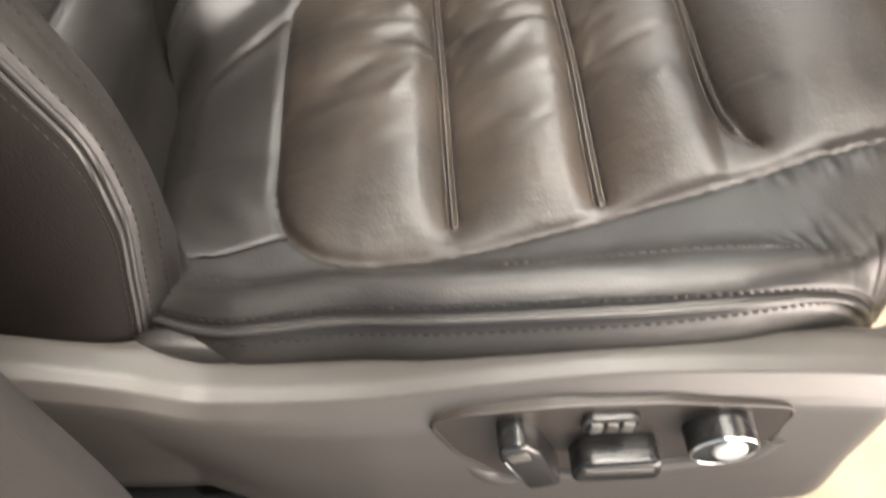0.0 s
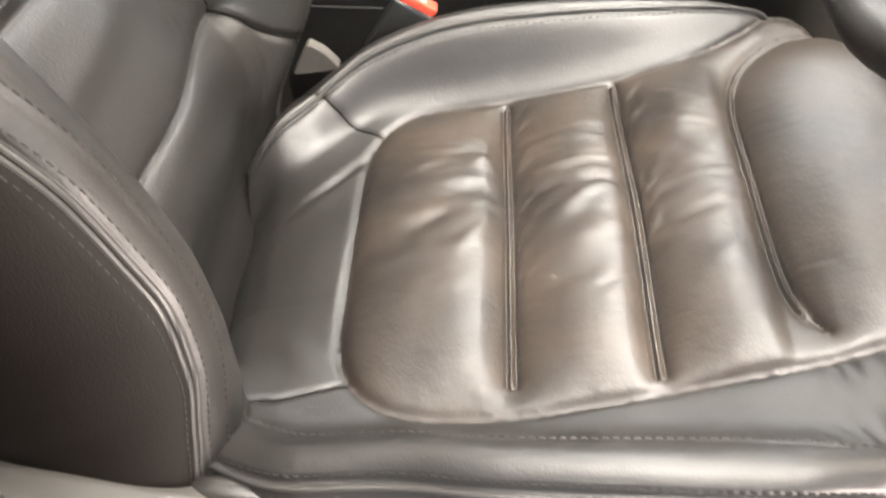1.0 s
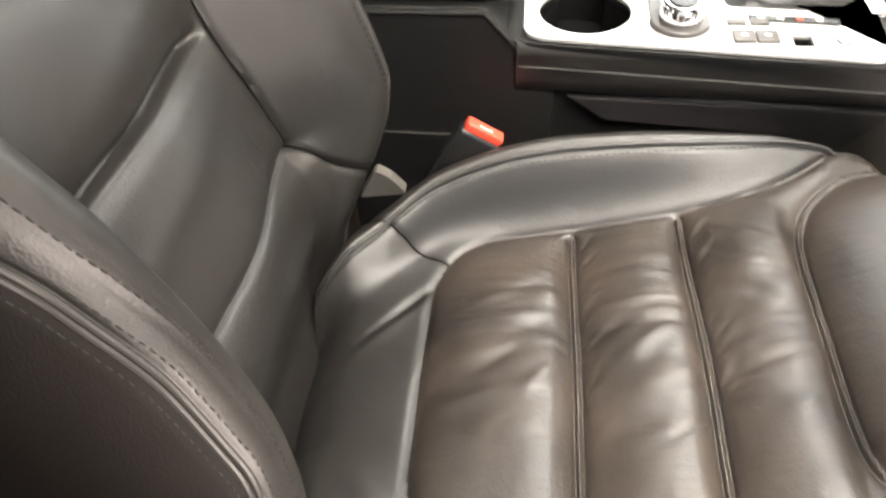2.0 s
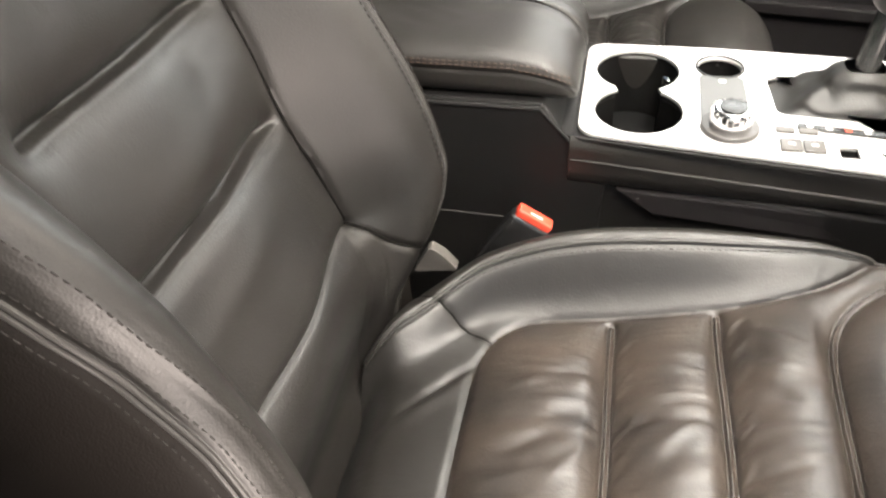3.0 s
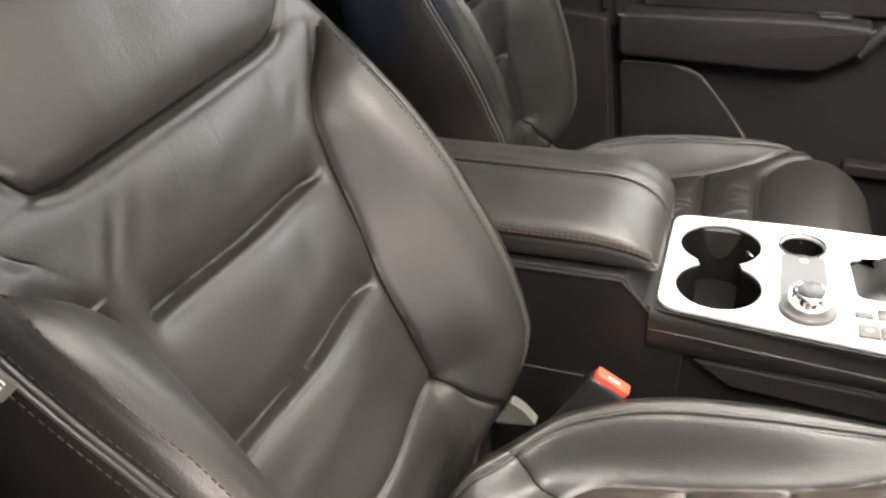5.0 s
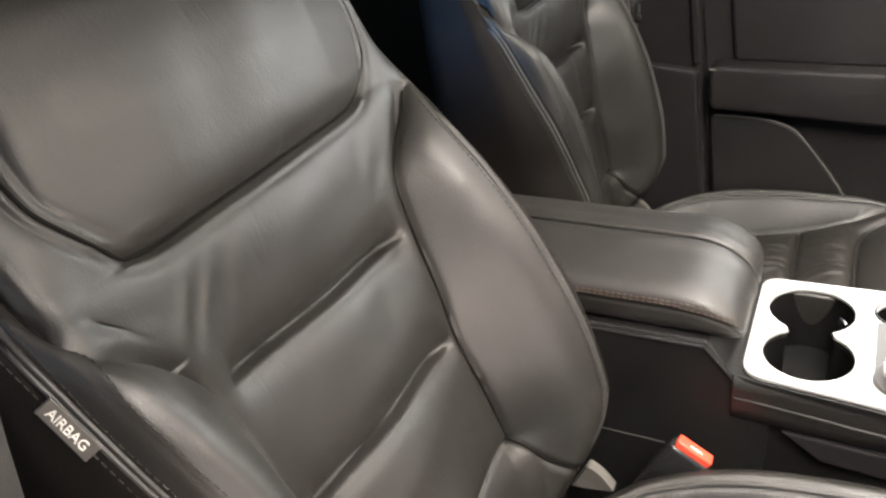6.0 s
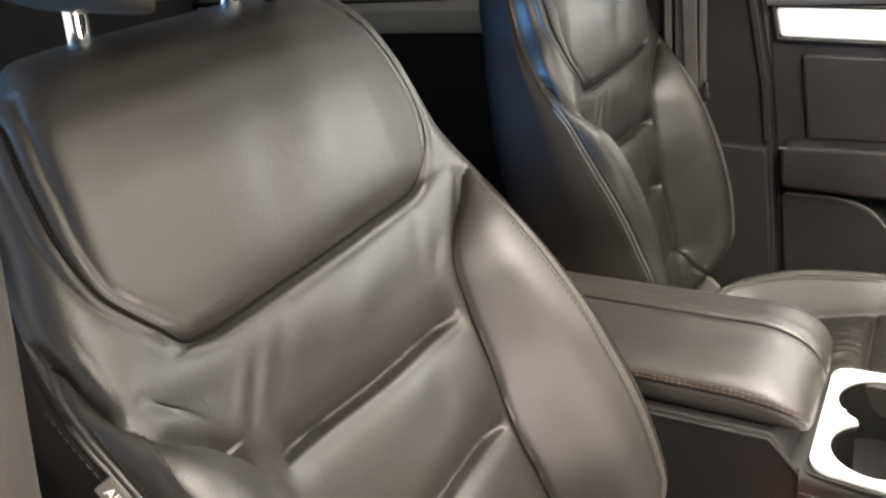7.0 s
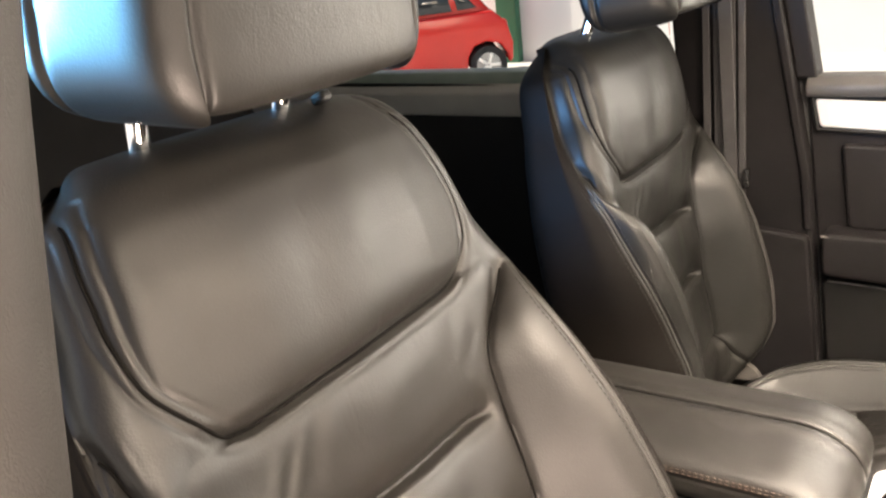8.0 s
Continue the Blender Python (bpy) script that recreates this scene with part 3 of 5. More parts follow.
    for name, owner, lines in (("rim_seam", "bolster", ((-1, rim_near[:-2]), (1, rim[:-1]))), ("cross_seam", "bolster", ((-1, cross[:-2]), (1, cross[:-2]))),
                               ("yoke_seam", "yoke", ((-1, yoke_left[:-6]), (1, yoke[:-6])))):
        for sign, line in lines:
            target = made["yoke"] if owner == "yoke" else made["bolster_a" if sign < 0 else "bolster_b"]
            part(name, tube([on_cover(sign * q[0], q[1]) for q in line], 0.0014, 6), SEAM, target, smooth=True)
    for sign, kind in ((-1, "bolster_a"), (1, "bolster_b")):
        lines = [beside(sign, q, -0.008, (0.480 if q is None else 0.515) if sign < 0 else 0.466) for q in ((None, -0.0088, 0.0088) if sign < 0 else (-0.0088, 0.0088))]
        stitches("stitching", [(q[:, 0], q[:, 1]) for q in lines], made[kind], label="dark thread rows")
        for off in (-0.0024, 0.0024):
            q = beside(sign, off, -0.094, 0.537 if sign < 0 else 0.480, 4)
            sunk = 0.0010 + 0.0045 * np.clip((np.arange(len(q)) - len(q) + 10) / 10, 0, 1)[:, None]
            part("piping", tube([tuple(w) for w in q[:, 0] - q[:, 1] * sunk], 0.0021, 8), PIPING, made[kind], smooth=True)
    return made


def cushion(seat, worn, leather):
    xs = np.concatenate([np.linspace(-0.25, 0.30, 230), np.linspace(0.302, 0.36, 60)] + [h + np.arange(-0.009, 0.0091, 0.0007) for h in (0.001, 0.102, 0.191)])
    xs = np.unique(np.round(xs, 5))
    ws = xs
    k = [-0.25, -0.20, -0.13, -0.05, 0.0, 0.10, 0.20, 0.26, 0.30, 0.325, 0.345, 0.355, 0.36]
    zc = soft(ws, k, [0.526, 0.573, 0.592, 0.604, 0.612, 0.634, 0.660, 0.672, 0.674, 0.664, 0.640, 0.605, 0.560])
    ys = soft(ws, k, [0.070, 0.100, 0.158, 0.173, 0.177, 0.184, 0.196, 0.210, 0.218, 0.214, 0.204, 0.196, 0.190])
    zs = soft(ws, k, [0.532, 0.574, 0.590, 0.598, 0.606, 0.628, 0.654, 0.664, 0.662, 0.650, 0.628, 0.596, 0.556])
    yr = soft(ws, k, [0.110, 0.155, 0.206, 0.228, 0.234, 0.237, 0.238, 0.236, 0.234, 0.230, 0.224, 0.217, 0.210])
    zr = soft(ws, k, [0.598, 0.612, 0.645, 0.666, 0.672, 0.678, 0.678, 0.672, 0.658, 0.640, 0.612, 0.584, 0.552])
    yo = soft(ws, k, [0.130, 0.180, 0.234, 0.256, 0.262, 0.265, 0.262, 0.256, 0.250, 0.245, 0.238, 0.230, 0.222])
    zo = soft(ws, k, [0.590, 0.604, 0.628, 0.645, 0.652, 0.658, 0.659, 0.655, 0.645, 0.629, 0.603, 0.577, 0.548])
    zb = np.minimum(zo - 0.01, soft(ws, k, [0.46, 0.49, 0.53, 0.55] + [0.56] * 5 + [0.555, 0.55, 0.545, 0.54]))
    half = np.stack([np.stack(q, -1) for q in (
        (0 * ws, zc), (ys, zs), (yr, zr), (yo, zo), (yo + 0.002, (zo + zb) / 2), (yo - 0.01, zb), (0.5 * yo, zb - 0.01), (0 * ws, zb - 0.01))], 1)
    counts = (84, 30, 16, 12, 8, 5, 5)
    line = spread(half, counts)
    c_col, d_col = counts[0] + counts[1], sum(counts[:3])
    e_near, e_far = d_col - 4, c_col - 3
    arc = np.concatenate([np.zeros((len(ws), 1)), np.cumsum(np.linalg.norm(np.diff(line, axis=1), axis=-1), 1)], 1)
    both = np.concatenate([line[:, :0:-1] * np.array([-1, 1]), line], 1)
    arc = np.concatenate([arc[:, :0:-1], arc], 1)
    mid = line.shape[1] - 1
    y, z = both[..., 0], both[..., 1]
    x = np.repeat(xs[:, None], both.shape[1], 1)
    # the near bolster keeps its width back to the backrest
    keep = np.clip((-0.05 - x) / 0.20, 0, 1)
    keep = keep * keep * (3 - 2 * keep) * np.clip((np.abs(y) - 0.06) / 0.09, 0, 1) * (y < 0)
    y, z = y - 0.060 * keep, z + 0.028 * keep
    # the rear edge rolls down into the crevice before the backrest
    brink = np.clip((-0.222 + 0.10 * np.abs(y) - x) / 0.030, 0, 1.4)
    z = z - 0.020 * brink * brink * np.clip((0.20 - np.abs(y)) / 0.06, 0, 1)
    # the nose curls under and is rounded in plan
    x = x - np.where(y < 0, 0.105, 0.07) * np.clip((np.abs(y) - 0.10) / 0.16, 0, 1) ** 2 * np.clip((x - 0.10) / 0.26, 0, 1)
    p = np.stack([x, y, z], -1)
    n = normals_of(p)
    if n[100, mid, 2] < 0:
        n = -n
    a = np.abs(y)
    edge = np.where(y < 0, arc[:, mid + e_near][:, None], arc[:, mid + e_far][:, None])
    top = arc < arc[:, mid + d_col][:, None]
    far = np.where(top, 0.0, 9.0)
    rim = eased([(-0.133, 0.0), (-0.133, 0.09), (-0.126, 0.128), (-0.106, 0.156), (-0.07, 0.172), (0.0, 0.179), (0.10, 0.186), (0.17, 0.196), (0.215, 0.213), (0.25, 0.238)])
    cross = eased([(-0.120, 0.142), (-0.150, 0.153), (-0.180, 0.165), (-0.215, 0.180)])
    thigh = eased([(0.190, 0.0), (0.190, 0.06), (0.192, 0.110), (0.197, 0.140), (0.208, 0.164), (0.226, 0.184), (0.252, 0.202), (0.285, 0.212)])
    thigh_near = eased([(0.190, 0.0), (0.191, -0.05), (0.195, -0.090), (0.202, -0.111), (0.214, -0.128)])
    near_rim = eased([(-0.133, 0.0), (-0.133, 0.09), (-0.126, 0.128), (-0.106, 0.156), (-0.07, 0.171), (0.0, 0.174), (0.06, 0.168), (0.12, 0.162), (0.20, 0.155), (0.27, 0.144), (0.335, 0.134), (0.36, 0.13)])
    g_rim, g_cross = (line_gap(x, a, q) + far for q in (rim, cross))
    g_rim = np.where(y < 0, line_gap(x, a, near_rim) + far, g_rim)
    g_thigh = np.minimum(line_gap(x, y, thigh), line_gap(x, y, thigh_near)) + far
    tuft = [line_gap(x, y, [(h0, lo), (h1, hi)]) + far for h0, lo, h1, hi in ((0.002, -0.143, -0.001, 0.166), (0.105, -0.146, 0.098, 0.176))]
    lift = np.zeros_like(y)
    rim_at = np.where(y < 0, np.interp(x, [q[0] for q in near_rim[7:]], [q[1] for q in near_rim[7:]]), np.interp(x, [q[0] for q in rim[7:]], [q[1] for q in rim[7:]]))
    within = (x > -0.133) & (a < np.where(x < -0.126, np.interp(x, [-0.133, -0.126], [0.09, 0.128]), rim_at)) & top
    soft_in = 0.5 * (1 + np.tanh(np.where(within, g_rim, -g_rim) / np.where(x < 0.0, 0.0046, 0.0034)))
    lift -= (0.0008 + np.where(y < 0, 0.0050, 0.0034) * soft_in) * np.exp(-((g_rim / np.where((y < 0) & (x > 0.02), 0.0052, 0.0050)) ** 2)) + 0.0024 * np.exp(-((g_cross / 0.0022) ** 2))
    g_thigh = g_thigh + np.where(y < -0.08, np.clip((x - 0.200) / 0.020, 0, 1) * 0.006, 0)
    for t in (*tuft, g_thigh):
        lift -= 0.0040 * np.exp(-((t / 0.0070) ** 2))
        lift += 0.0050 * np.exp(-((t / 0.0019) ** 2))
        lift -= 0.0022 * np.exp(-(((t - 0.0036) / 0.0012) ** 2))
    inner = np.minimum.reduce([g_rim, *tuft, g_thigh])
    swell = np.where(within, 0.0150 * smooth_swell((g_rim, *tuft, g_thigh), (0.022,) * 4), 0.0012 * (1 - soft_in) * top)
    lift += swell
    # the thigh pad climbs away from its seam
    lift += 0.004 * np.clip((x - 0.195) / 0.085, 0, 1) * top * (1 - np.exp(-((g_thigh / 0.020) ** 2))) * np.clip((0.20 - a) / 0.06, 0, 1)
    # each panel climbs towards its front seam and then drops into it
    for x0, x1 in ((-0.133, 0.0), (0.0, 0.102), (0.102, 0.191)):
        f = np.clip((x - x0) / (x1 - x0), 0, 1)
        ramp = np.where(f < 0.85, f / 0.85, (1 - f) / 0.15)
        lift += np.where(within & (f > 0) & (f < 1), 0.0070 * ramp * ramp * (3 - 2 * ramp) * np.clip((0.17 - a) / 0.05, 0, 1), 0)
    # creases in the worn middle
    rng = random.Random(7)
    inside = np.clip((inner - 0.002) / 0.009, 0, 1) * ((x > -0.133) & (x < 0.19) & (a < 0.172))
    # long shallow creases that fan out from the middle of each panel
    for x0, x1, count in ((-0.118, -0.010, 30), (0.010, 0.095, 26), (0.110, 0.183, 20)):
        for _ in range(count):
            far_in = rng.random() ** 0.7
            at = (x0 + (x1 - x0) * far_in, rng.gauss(0.035, 0.050))
            turn = -3.2 * (at[1] - 0.045) + rng.gauss(0.0, 0.22)
            lift += inside * fold(x, y, at, turn, rng.uniform(0.016, 0.040), rng.uniform(0.0040, 0.0095),
                                  rng.choice((-1.25, 1)) * rng.uniform(0.0006, 0.0018))
    # dents where the cover is worn slack beside the seams
    for at, turn, length, width, height in (((-0.030, 0.040), 0.25, 0.020, 0.010, -0.0040), ((-0.018, 0.075), -0.2, 0.016, 0.010, 0.0040), ((-0.060, 0.005), 0.5, 0.030, 0.007, -0.0026),
                                            ((-0.022, -0.012), 0.7, 0.022, 0.008, 0.0030), ((0.030, 0.030), 0.5, 0.026, 0.007, -0.0028), ((0.045, 0.055), -0.1, 0.030, 0.006, 0.0022),
                                            ((0.070, 0.020), 0.6, 0.030, 0.006, 0.0024), ((0.128, 0.040), 0.2, 0.022, 0.011, -0.0034), ((0.150, 0.090), 0.3, 0.020, 0.022, 0.0040),
                                            ((0.152, 0.052), -0.5, 0.026, 0.007, -0.0026), ((0.130, 0.115), -0.8, 0.024, 0.007, -0.0022)):
        lift += inside * fold(x, y, at, turn, length, width, height)
    # short slanting puckers along the seams
    for h, lo, hi in ((0.0, -0.06, 0.16), (0.102, -0.04, 0.17)):
        for q in np.arange(lo, hi, 0.0085):
            at = (h + 0.013, q + rng.uniform(-0.003, 0.003))
            lift += inside * fold(x, y, at, rng.gauss(0.80, 0.12), 0.013, 0.0021, rng.choice((-1, 1)) * rng.uniform(0.0007, 0.0015))
    # rear panel pull folds
    behind = (x < -0.128) * top
    lift += behind * (fold(x, y, (-0.160, 0.083), 0.80, 0.044, 0.006, -0.0045) + fold(x, y, (-0.160, -0.115), -0.9, 0.030, 0.012, 0.003)
                      + fold(x, y, (-0.172, 0.055), 0.80, 0.040, 0.010, 0.0025))
    for q in np.arange(0.19, 0.33, 0.012):
        lift += np.where(y < 0, 1.0, 0.35) * top * fold(x, a, (q, 0.214 + rng.uniform(-0.004, 0.004)), 1.3 + rng.uniform(-0.3, 0.3), 0.016, 0.003, rng.uniform(0.0006, 0.0020))
    for q in np.arange(0.225, 0.345, 0.0075):
        lift += top * (y < 0) * fold(x, a, (q - 0.02, np.interp(q, [0.20, 0.27, 0.335], [0.155, 0.144, 0.134]) + 0.010 + rng.uniform(-0.002, 0.003)), 1.45 + rng.uniform(-0.35, 0.35), 0.011, 0.0024, rng.choice((-1, 1)) * rng.uniform(0.0008, 0.0018))
    lift -= 0.0022 * np.exp(-(((arc - arc[:, mid + c_col - 12][:, None]) / 0.0018) ** 2)) * (y < 0) * (x < 0.2)
    for off in (-0.004, 0.004):
        lift -= 0.0026 * np.exp(-(((arc - edge - off) / 0.0017) ** 2))
    p = p + n * lift[..., None]

    def face(q):
        return (q[:-1, :-1] + q[1:, :-1] + q[1:, 1:] + q[:-1, 1:]) / 4

    fx, fy, fa, farc = face(x), face(y), face(a), face(arc)
    rim_y = np.where(fy < 0, np.interp(fx, [q[0] for q in near_rim[7:]], [q[1] for q in near_rim[7:]]), np.interp(fx, [q[0] for q in rim[7:]], [q[1] for q in rim[7:]]))
    in_rim = (fx > -0.133) & (fa < np.where(fx < -0.126, np.interp(fx, [-0.133, -0.126], [0.09, 0.128]), rim_y))
    thigh_x = np.where(fy > 0, np.interp(fy, [q[1] for q in thigh], [q[0] for q in thigh]), np.interp(-fy, [-q[1] for q in thigh_near], [q[0] for q in thigh_near]))
    kinds = np.full(fa.shape, "rear", dtype=object)
    kinds[in_rim] = "front"
    kinds[in_rim & (fx < 0.0)] = "back"
    kinds[in_rim & (fx >= 0.0) & (fx < 0.102)] = "centre"
    kinds[in_rim & (fx >= 0.102)] = "fore"
    kinds[(fx > thigh_x) & ((fy > 0) | (fa < rim_y))] = "thigh"
    out = ~in_rim & (fa > 0.14) & (fa > np.interp(-fx, [0.120, 0.150, 0.180, 0.215], [0.142, 0.153, 0.165, 0.180])) & (kinds != "thigh")
    kinds[out & (fy < 0)] = "bolster_a"
    kinds[out & (fy >= 0)] = "bolster_b"
    kinds[(kinds == "rear") & (fx > -0.10)] = "thigh"
    kinds[(farc > face(edge)) & (fy < 0)] = "skirt_a"
    kinds[(farc > face(edge)) & (fy >= 0)] = "skirt_b"
    names = {"rear": ("rear_cushion_panel", leather, ""), "back": ("seat_panel", worn, "creased leather"), "centre": ("seat_panel", worn, "creased leather"),
             "fore": ("seat_panel", worn, "creased leather"), "front": ("seat_panel", worn, ""), "thigh": ("thigh_panel", worn, ""),
             "bolster_a": ("cushion_bolster", leather, ""), "bolster_b": ("cushion_bolster", leather, ""), "skirt_a": ("cushion_skirt", leather, ""), "skirt_b": ("cushion_skirt", leather, "")}
    made = panels(p, kinds, names, seat, False)
    n2 = normals_of(p)
    if n2[100, mid, 2] < 0:
        n2 = -n2
    for sign, kind in ((-1, "bolster_a"), (1, "bolster_b")):
        run = []
        for cx, cy in cross:
            k = np.argmin((x - cx) ** 2 + (y - sign * cy) ** 2 + far)
            run.append(tuple(p.reshape(-1, 3)[k] + 0.0002 * n2.reshape(-1, 3)[k]))
        part("cross_seam", tube(run, 0.0013, 6), SEAM, made[kind], smooth=True)
    rows = slice(int(np.searchsorted(xs, -0.195)), int(np.searchsorted(xs, 0.305)))
    for sign, kind in ((-1, "bolster_a"), (1, "bolster_b")):
        e = e_near if sign < 0 else e_far
        cols = [mid + sign * c for c in ((c_col - 14, e - 3, e + 4) if sign < 0 else (e - 3,))]
        stitches("stitching", [(p[rows, c], n2[rows, c]) for c in cols], made[kind], label="dark thread rows")
        part("piping", tube([tuple(q) for q in p[int(np.searchsorted(xs, -0.235)):int(np.searchsorted(xs, 0.318)):3, mid + sign * e]], 0.0022, 8), PIPING, made[kind], smooth=True)
    # lower pan that carries the cushion
    part("seat_pan", prism(rounded([(-0.24, 0.40), (0.27, 0.40), (0.31, 0.545), (-0.08, 0.535), (-0.25, 0.46)], 0.02), -0.22, 0.22, "y", 0.008), BLACK_PLASTIC, seat)
    return made


def superblock(centre, half, power, turn=0.0, rows=60, cols=96, shape=None):
    """A padded block: a rounded box of half sizes half, with softer edges for a lower power."""
    u = np.linspace(-math.pi / 2, math.pi / 2, rows)[:, None]
    w = np.linspace(-math.pi, math.pi, cols + 1)[None, :]

    def bent(q):
        return np.sign(q) * np.abs(q) ** (2 / power)

    x = bent(np.cos(u)) * bent(np.cos(w)) * half[0]
    y = bent(np.cos(u)) * bent(np.sin(w)) * half[1]
    z = bent(np.sin(u)) * half[2] + 0 * w
    p = np.stack([x, y, z], -1)
    if shape:
        p = shape(p)
    c, s = math.cos(turn), math.sin(turn)
    p = np.stack([p[..., 0] * c - p[..., 2] * s, p[..., 1], p[..., 0] * s + p[..., 2] * c], -1)
    return p + np.array(centre)


def headrest(seat, back, leather):
    def shape(p):
        x, y, z = p[..., 0], p[..., 1], p[..., 2]
        x = x - 0.012 * (y / 0.145) ** 2 - 0.010 * (z / 0.10) * np.abs(z / 0.10)
        for h in (-0.124, 0.124):
            x = x - np.sign(x) * 0.0045 * np.exp(-(((y - h) / 0.004) ** 2))
        y = y * (1 - 0.06 * (z / 0.1)) * (1 - 0.10 * x / 0.068)
        # the cheeks hang lower than the front panel and round off at their foot
        cheek = np.clip((np.abs(y) - 0.114) / 0.012, 0, 1)
        z = z - 0.012 * cheek * np.clip(-z / 0.1, 0, 1)
        y = y - np.sign(y) * 0.016 * np.clip((-z - 0.050) / 0.055, 0, 1) ** 2 * cheek
        q = np.stack([x, y, z], -1)
        # seam round the rear edge of the cheeks
        pull = 0.004 * np.exp(-(((x + 0.045) / 0.0035) ** 2)) * (np.abs(y) > 0.09)
        q[..., 1] -= np.sign(y) * pull
        return q

    centre = back.at(0.806, 0.035, 0.114)
    turn = radians(-5 + 23 - back.lean)
    p = superblock(centre, (0.066, 0.150, 0.100), 7.5, turn, 130, 320, shape)
    y = (p[:-1, :-1, 1] + p[1:, 1:, 1]) / 2
    kinds = np.full(y.shape, "front", dtype=object)
    kinds[y < 0.035 - 0.124] = "cheek_a"
    kinds[y > 0.035 + 0.124] = "cheek_b"
    pad = part("headrest", superbm(superblock(centre, (0.058, 0.132, 0.090), 3.2, turn, 16, 28)), leather, seat, "rounded padded headrest", True)
    panels(p, kinds, {"front": ("headrest_panel", leather, ""), "cheek_a": ("headrest_cheek", leather, ""), "cheek_b": ("headrest_cheek", leather, "")}, pad, True)
    for h in (-0.066, 0.084):
        low, high = Vector(back.at(0.684, h, -0.002)), Vector(back.at(0.776, h, 0.054))
        post = part("headrest_post", tube([low, low.lerp(high, 0.5), high], 0.0086, 24), CHROME, seat, "polished chrome post", True)
        m = look(tuple(back.at(0.697, h, 0.006)), tuple(high))
        part("post_collar", cylinder(0.014, 0.019, 0.007, m, 28, 0.002), SATIN_BLACK, post, "glossy black collar", True)
    part("release_button", box((0.016, 0.014, 0.010), Matrix.Translation(back.at(0.702, 0.118, 0.030)) @ pose(0, 0, 0, 0, -back.lean, 0), 0.003, 2), SATIN_BLACK, seat)


def superbm(p):
    bm = bmesh.new()
    rows, cols = p.shape[:2]
    vs = [[bm.verts.new(p[i, j]) for j in range(cols - 1)] for i in range(rows)]
    for i in range(rows - 1):
        for j in range(cols - 1):
            bm.faces.new((vs[i][j], vs[i][(j + 1) % (cols - 1)], vs[i + 1][(j + 1) % (cols - 1)], vs[i + 1][j]))
    bmesh.ops.remove_doubles(bm, verts=bm.verts, dist=1e-5)
    return bm


def side_shield(seat):
    """The plastic shield along the seat's outer side with its switch panel."""
    xs = np.linspace(-0.34, 0.328, 166)
    top = soft(xs, [-0.34, -0.27, -0.205, -0.155, -0.08, 0.03, 0.10, 0.20, 0.29, 0.328], [0.672, 0.662, 0.640, 0.615, 0.610, 0.624, 0.630, 0.622, 0.604, 0.575])
    low = soft(xs, [-0.34, -0.29, -0.24, -0.12, 0.10, 0.20, 0.29, 0.328], [0.36, 0.35, 0.345, 0.345, 0.36, 0.385, 0.40, 0.41])
    # across: inner lip, rolled top edge, face, tucked foot
    prof = [(0.036, 0.0, -0.004), (0.024, 0.0, 0.006), (0.006, 0.0, 0.007), (-0.002, 0.0, 0.003), (-0.006, 0.0, -0.005), (-0.008, 0.0, -0.009),
            (-0.010, 0.03, -0.006), (-0.013, 0.10, 0.0), (-0.014, 0.4, 0.0), (-0.0142, 0.65, 0.0), (-0.017, 0.88, 0.0), (-0.011, 0.97, 0.0), (0.010, 1.0, 0.0)]
    fine = [tuple(np.interp(t, range(len(prof)), [q[k] for q in prof]) for k in range(3)) for t in np.linspace(0, len(prof) - 1, 61)]
    p = np.zeros((len(xs), len(fine), 3))
    for j, (dy, down, dz) in enumerate(fine):
        p[:, j] = np.stack([xs, 0 * xs - 0.282 + dy, top * (1 - down) + low * down + dz], -1)
    bend = np.clip((xs - 0.27) / 0.058, 0, 1) ** 2
    p[:, :, 1] += 0.05 * bend[:, None]
    tuck = np.clip((-0.06 - xs) / 0.16, 0, 1) ** 1.2
    for j, (dy, down, dz) in enumerate(fine):
        p[:, j, 1] += 0.052 * tuck * min(1.0, down * 1.3)
    # recess that holds the switches
    hole = [(-0.022, 0.602), (0.0, 0.611), (0.06, 0.618), (0.13, 0.616), (0.212, 0.600), (0.212, 0.540), (0.188, 0.522), (0.08, 0.512), (0.03, 0.500), (-0.004, 0.552)]
    shield = part_mesh("side_shield", p, grid_faces(p), GREY_PLASTIC, seat, "moulded grey plastic shield")
    shield.data.polygons.foreach_set("use_smooth", [True] * len(shield.data.polygons))
    part("switch_panel", prism(rounded(hole, 0.012), -0.2970, -0.288, "y", 0.0010), PANEL_BROWN, shield, "dark brown switch panel")
    rim = rounded(hole, 0.014, 5)
    cord = [(a, -0.2962, b) for a, b in rim] + [(rim[0][0], -0.2962, rim[0][1])]
    part("panel_rim", tube(cord, 0.0016, 8), PANEL_BROWN, shield, smooth=True)
    ledge = eased([(-0.024, 0.590), (-0.010, 0.552), (0.008, 0.514), (0.026, 0.494), (0.06, 0.494), (0.12, 0.502), (0.18, 0.510), (0.205, 0.522), (0.214, 0.545)])
    part("panel_ledge", tube([(a, -0.2895 + 0.010 * max(0.0, 0.03 - a) / 0.05, b) for a, b in ledge], 0.0115, 16), GREY_PLASTIC, shield, "raised lip below the switches", True)
    y0 = -0.2970
    # backrest lever: upright rocker
    lever = prism(rounded([(-0.012, -0.040), (0.012, -0.040), (0.014, 0.018), (0.008, 0.040), (-0.008, 0.040), (-0.014, 0.018)], 0.006), y0 - 0.020, y0 + 0.004, "y", 0.004, 3)
    bmesh.ops.transform(lever, matrix=pose(0.042, 0, 0.567, 0, -21, 0), verts=lever.verts)
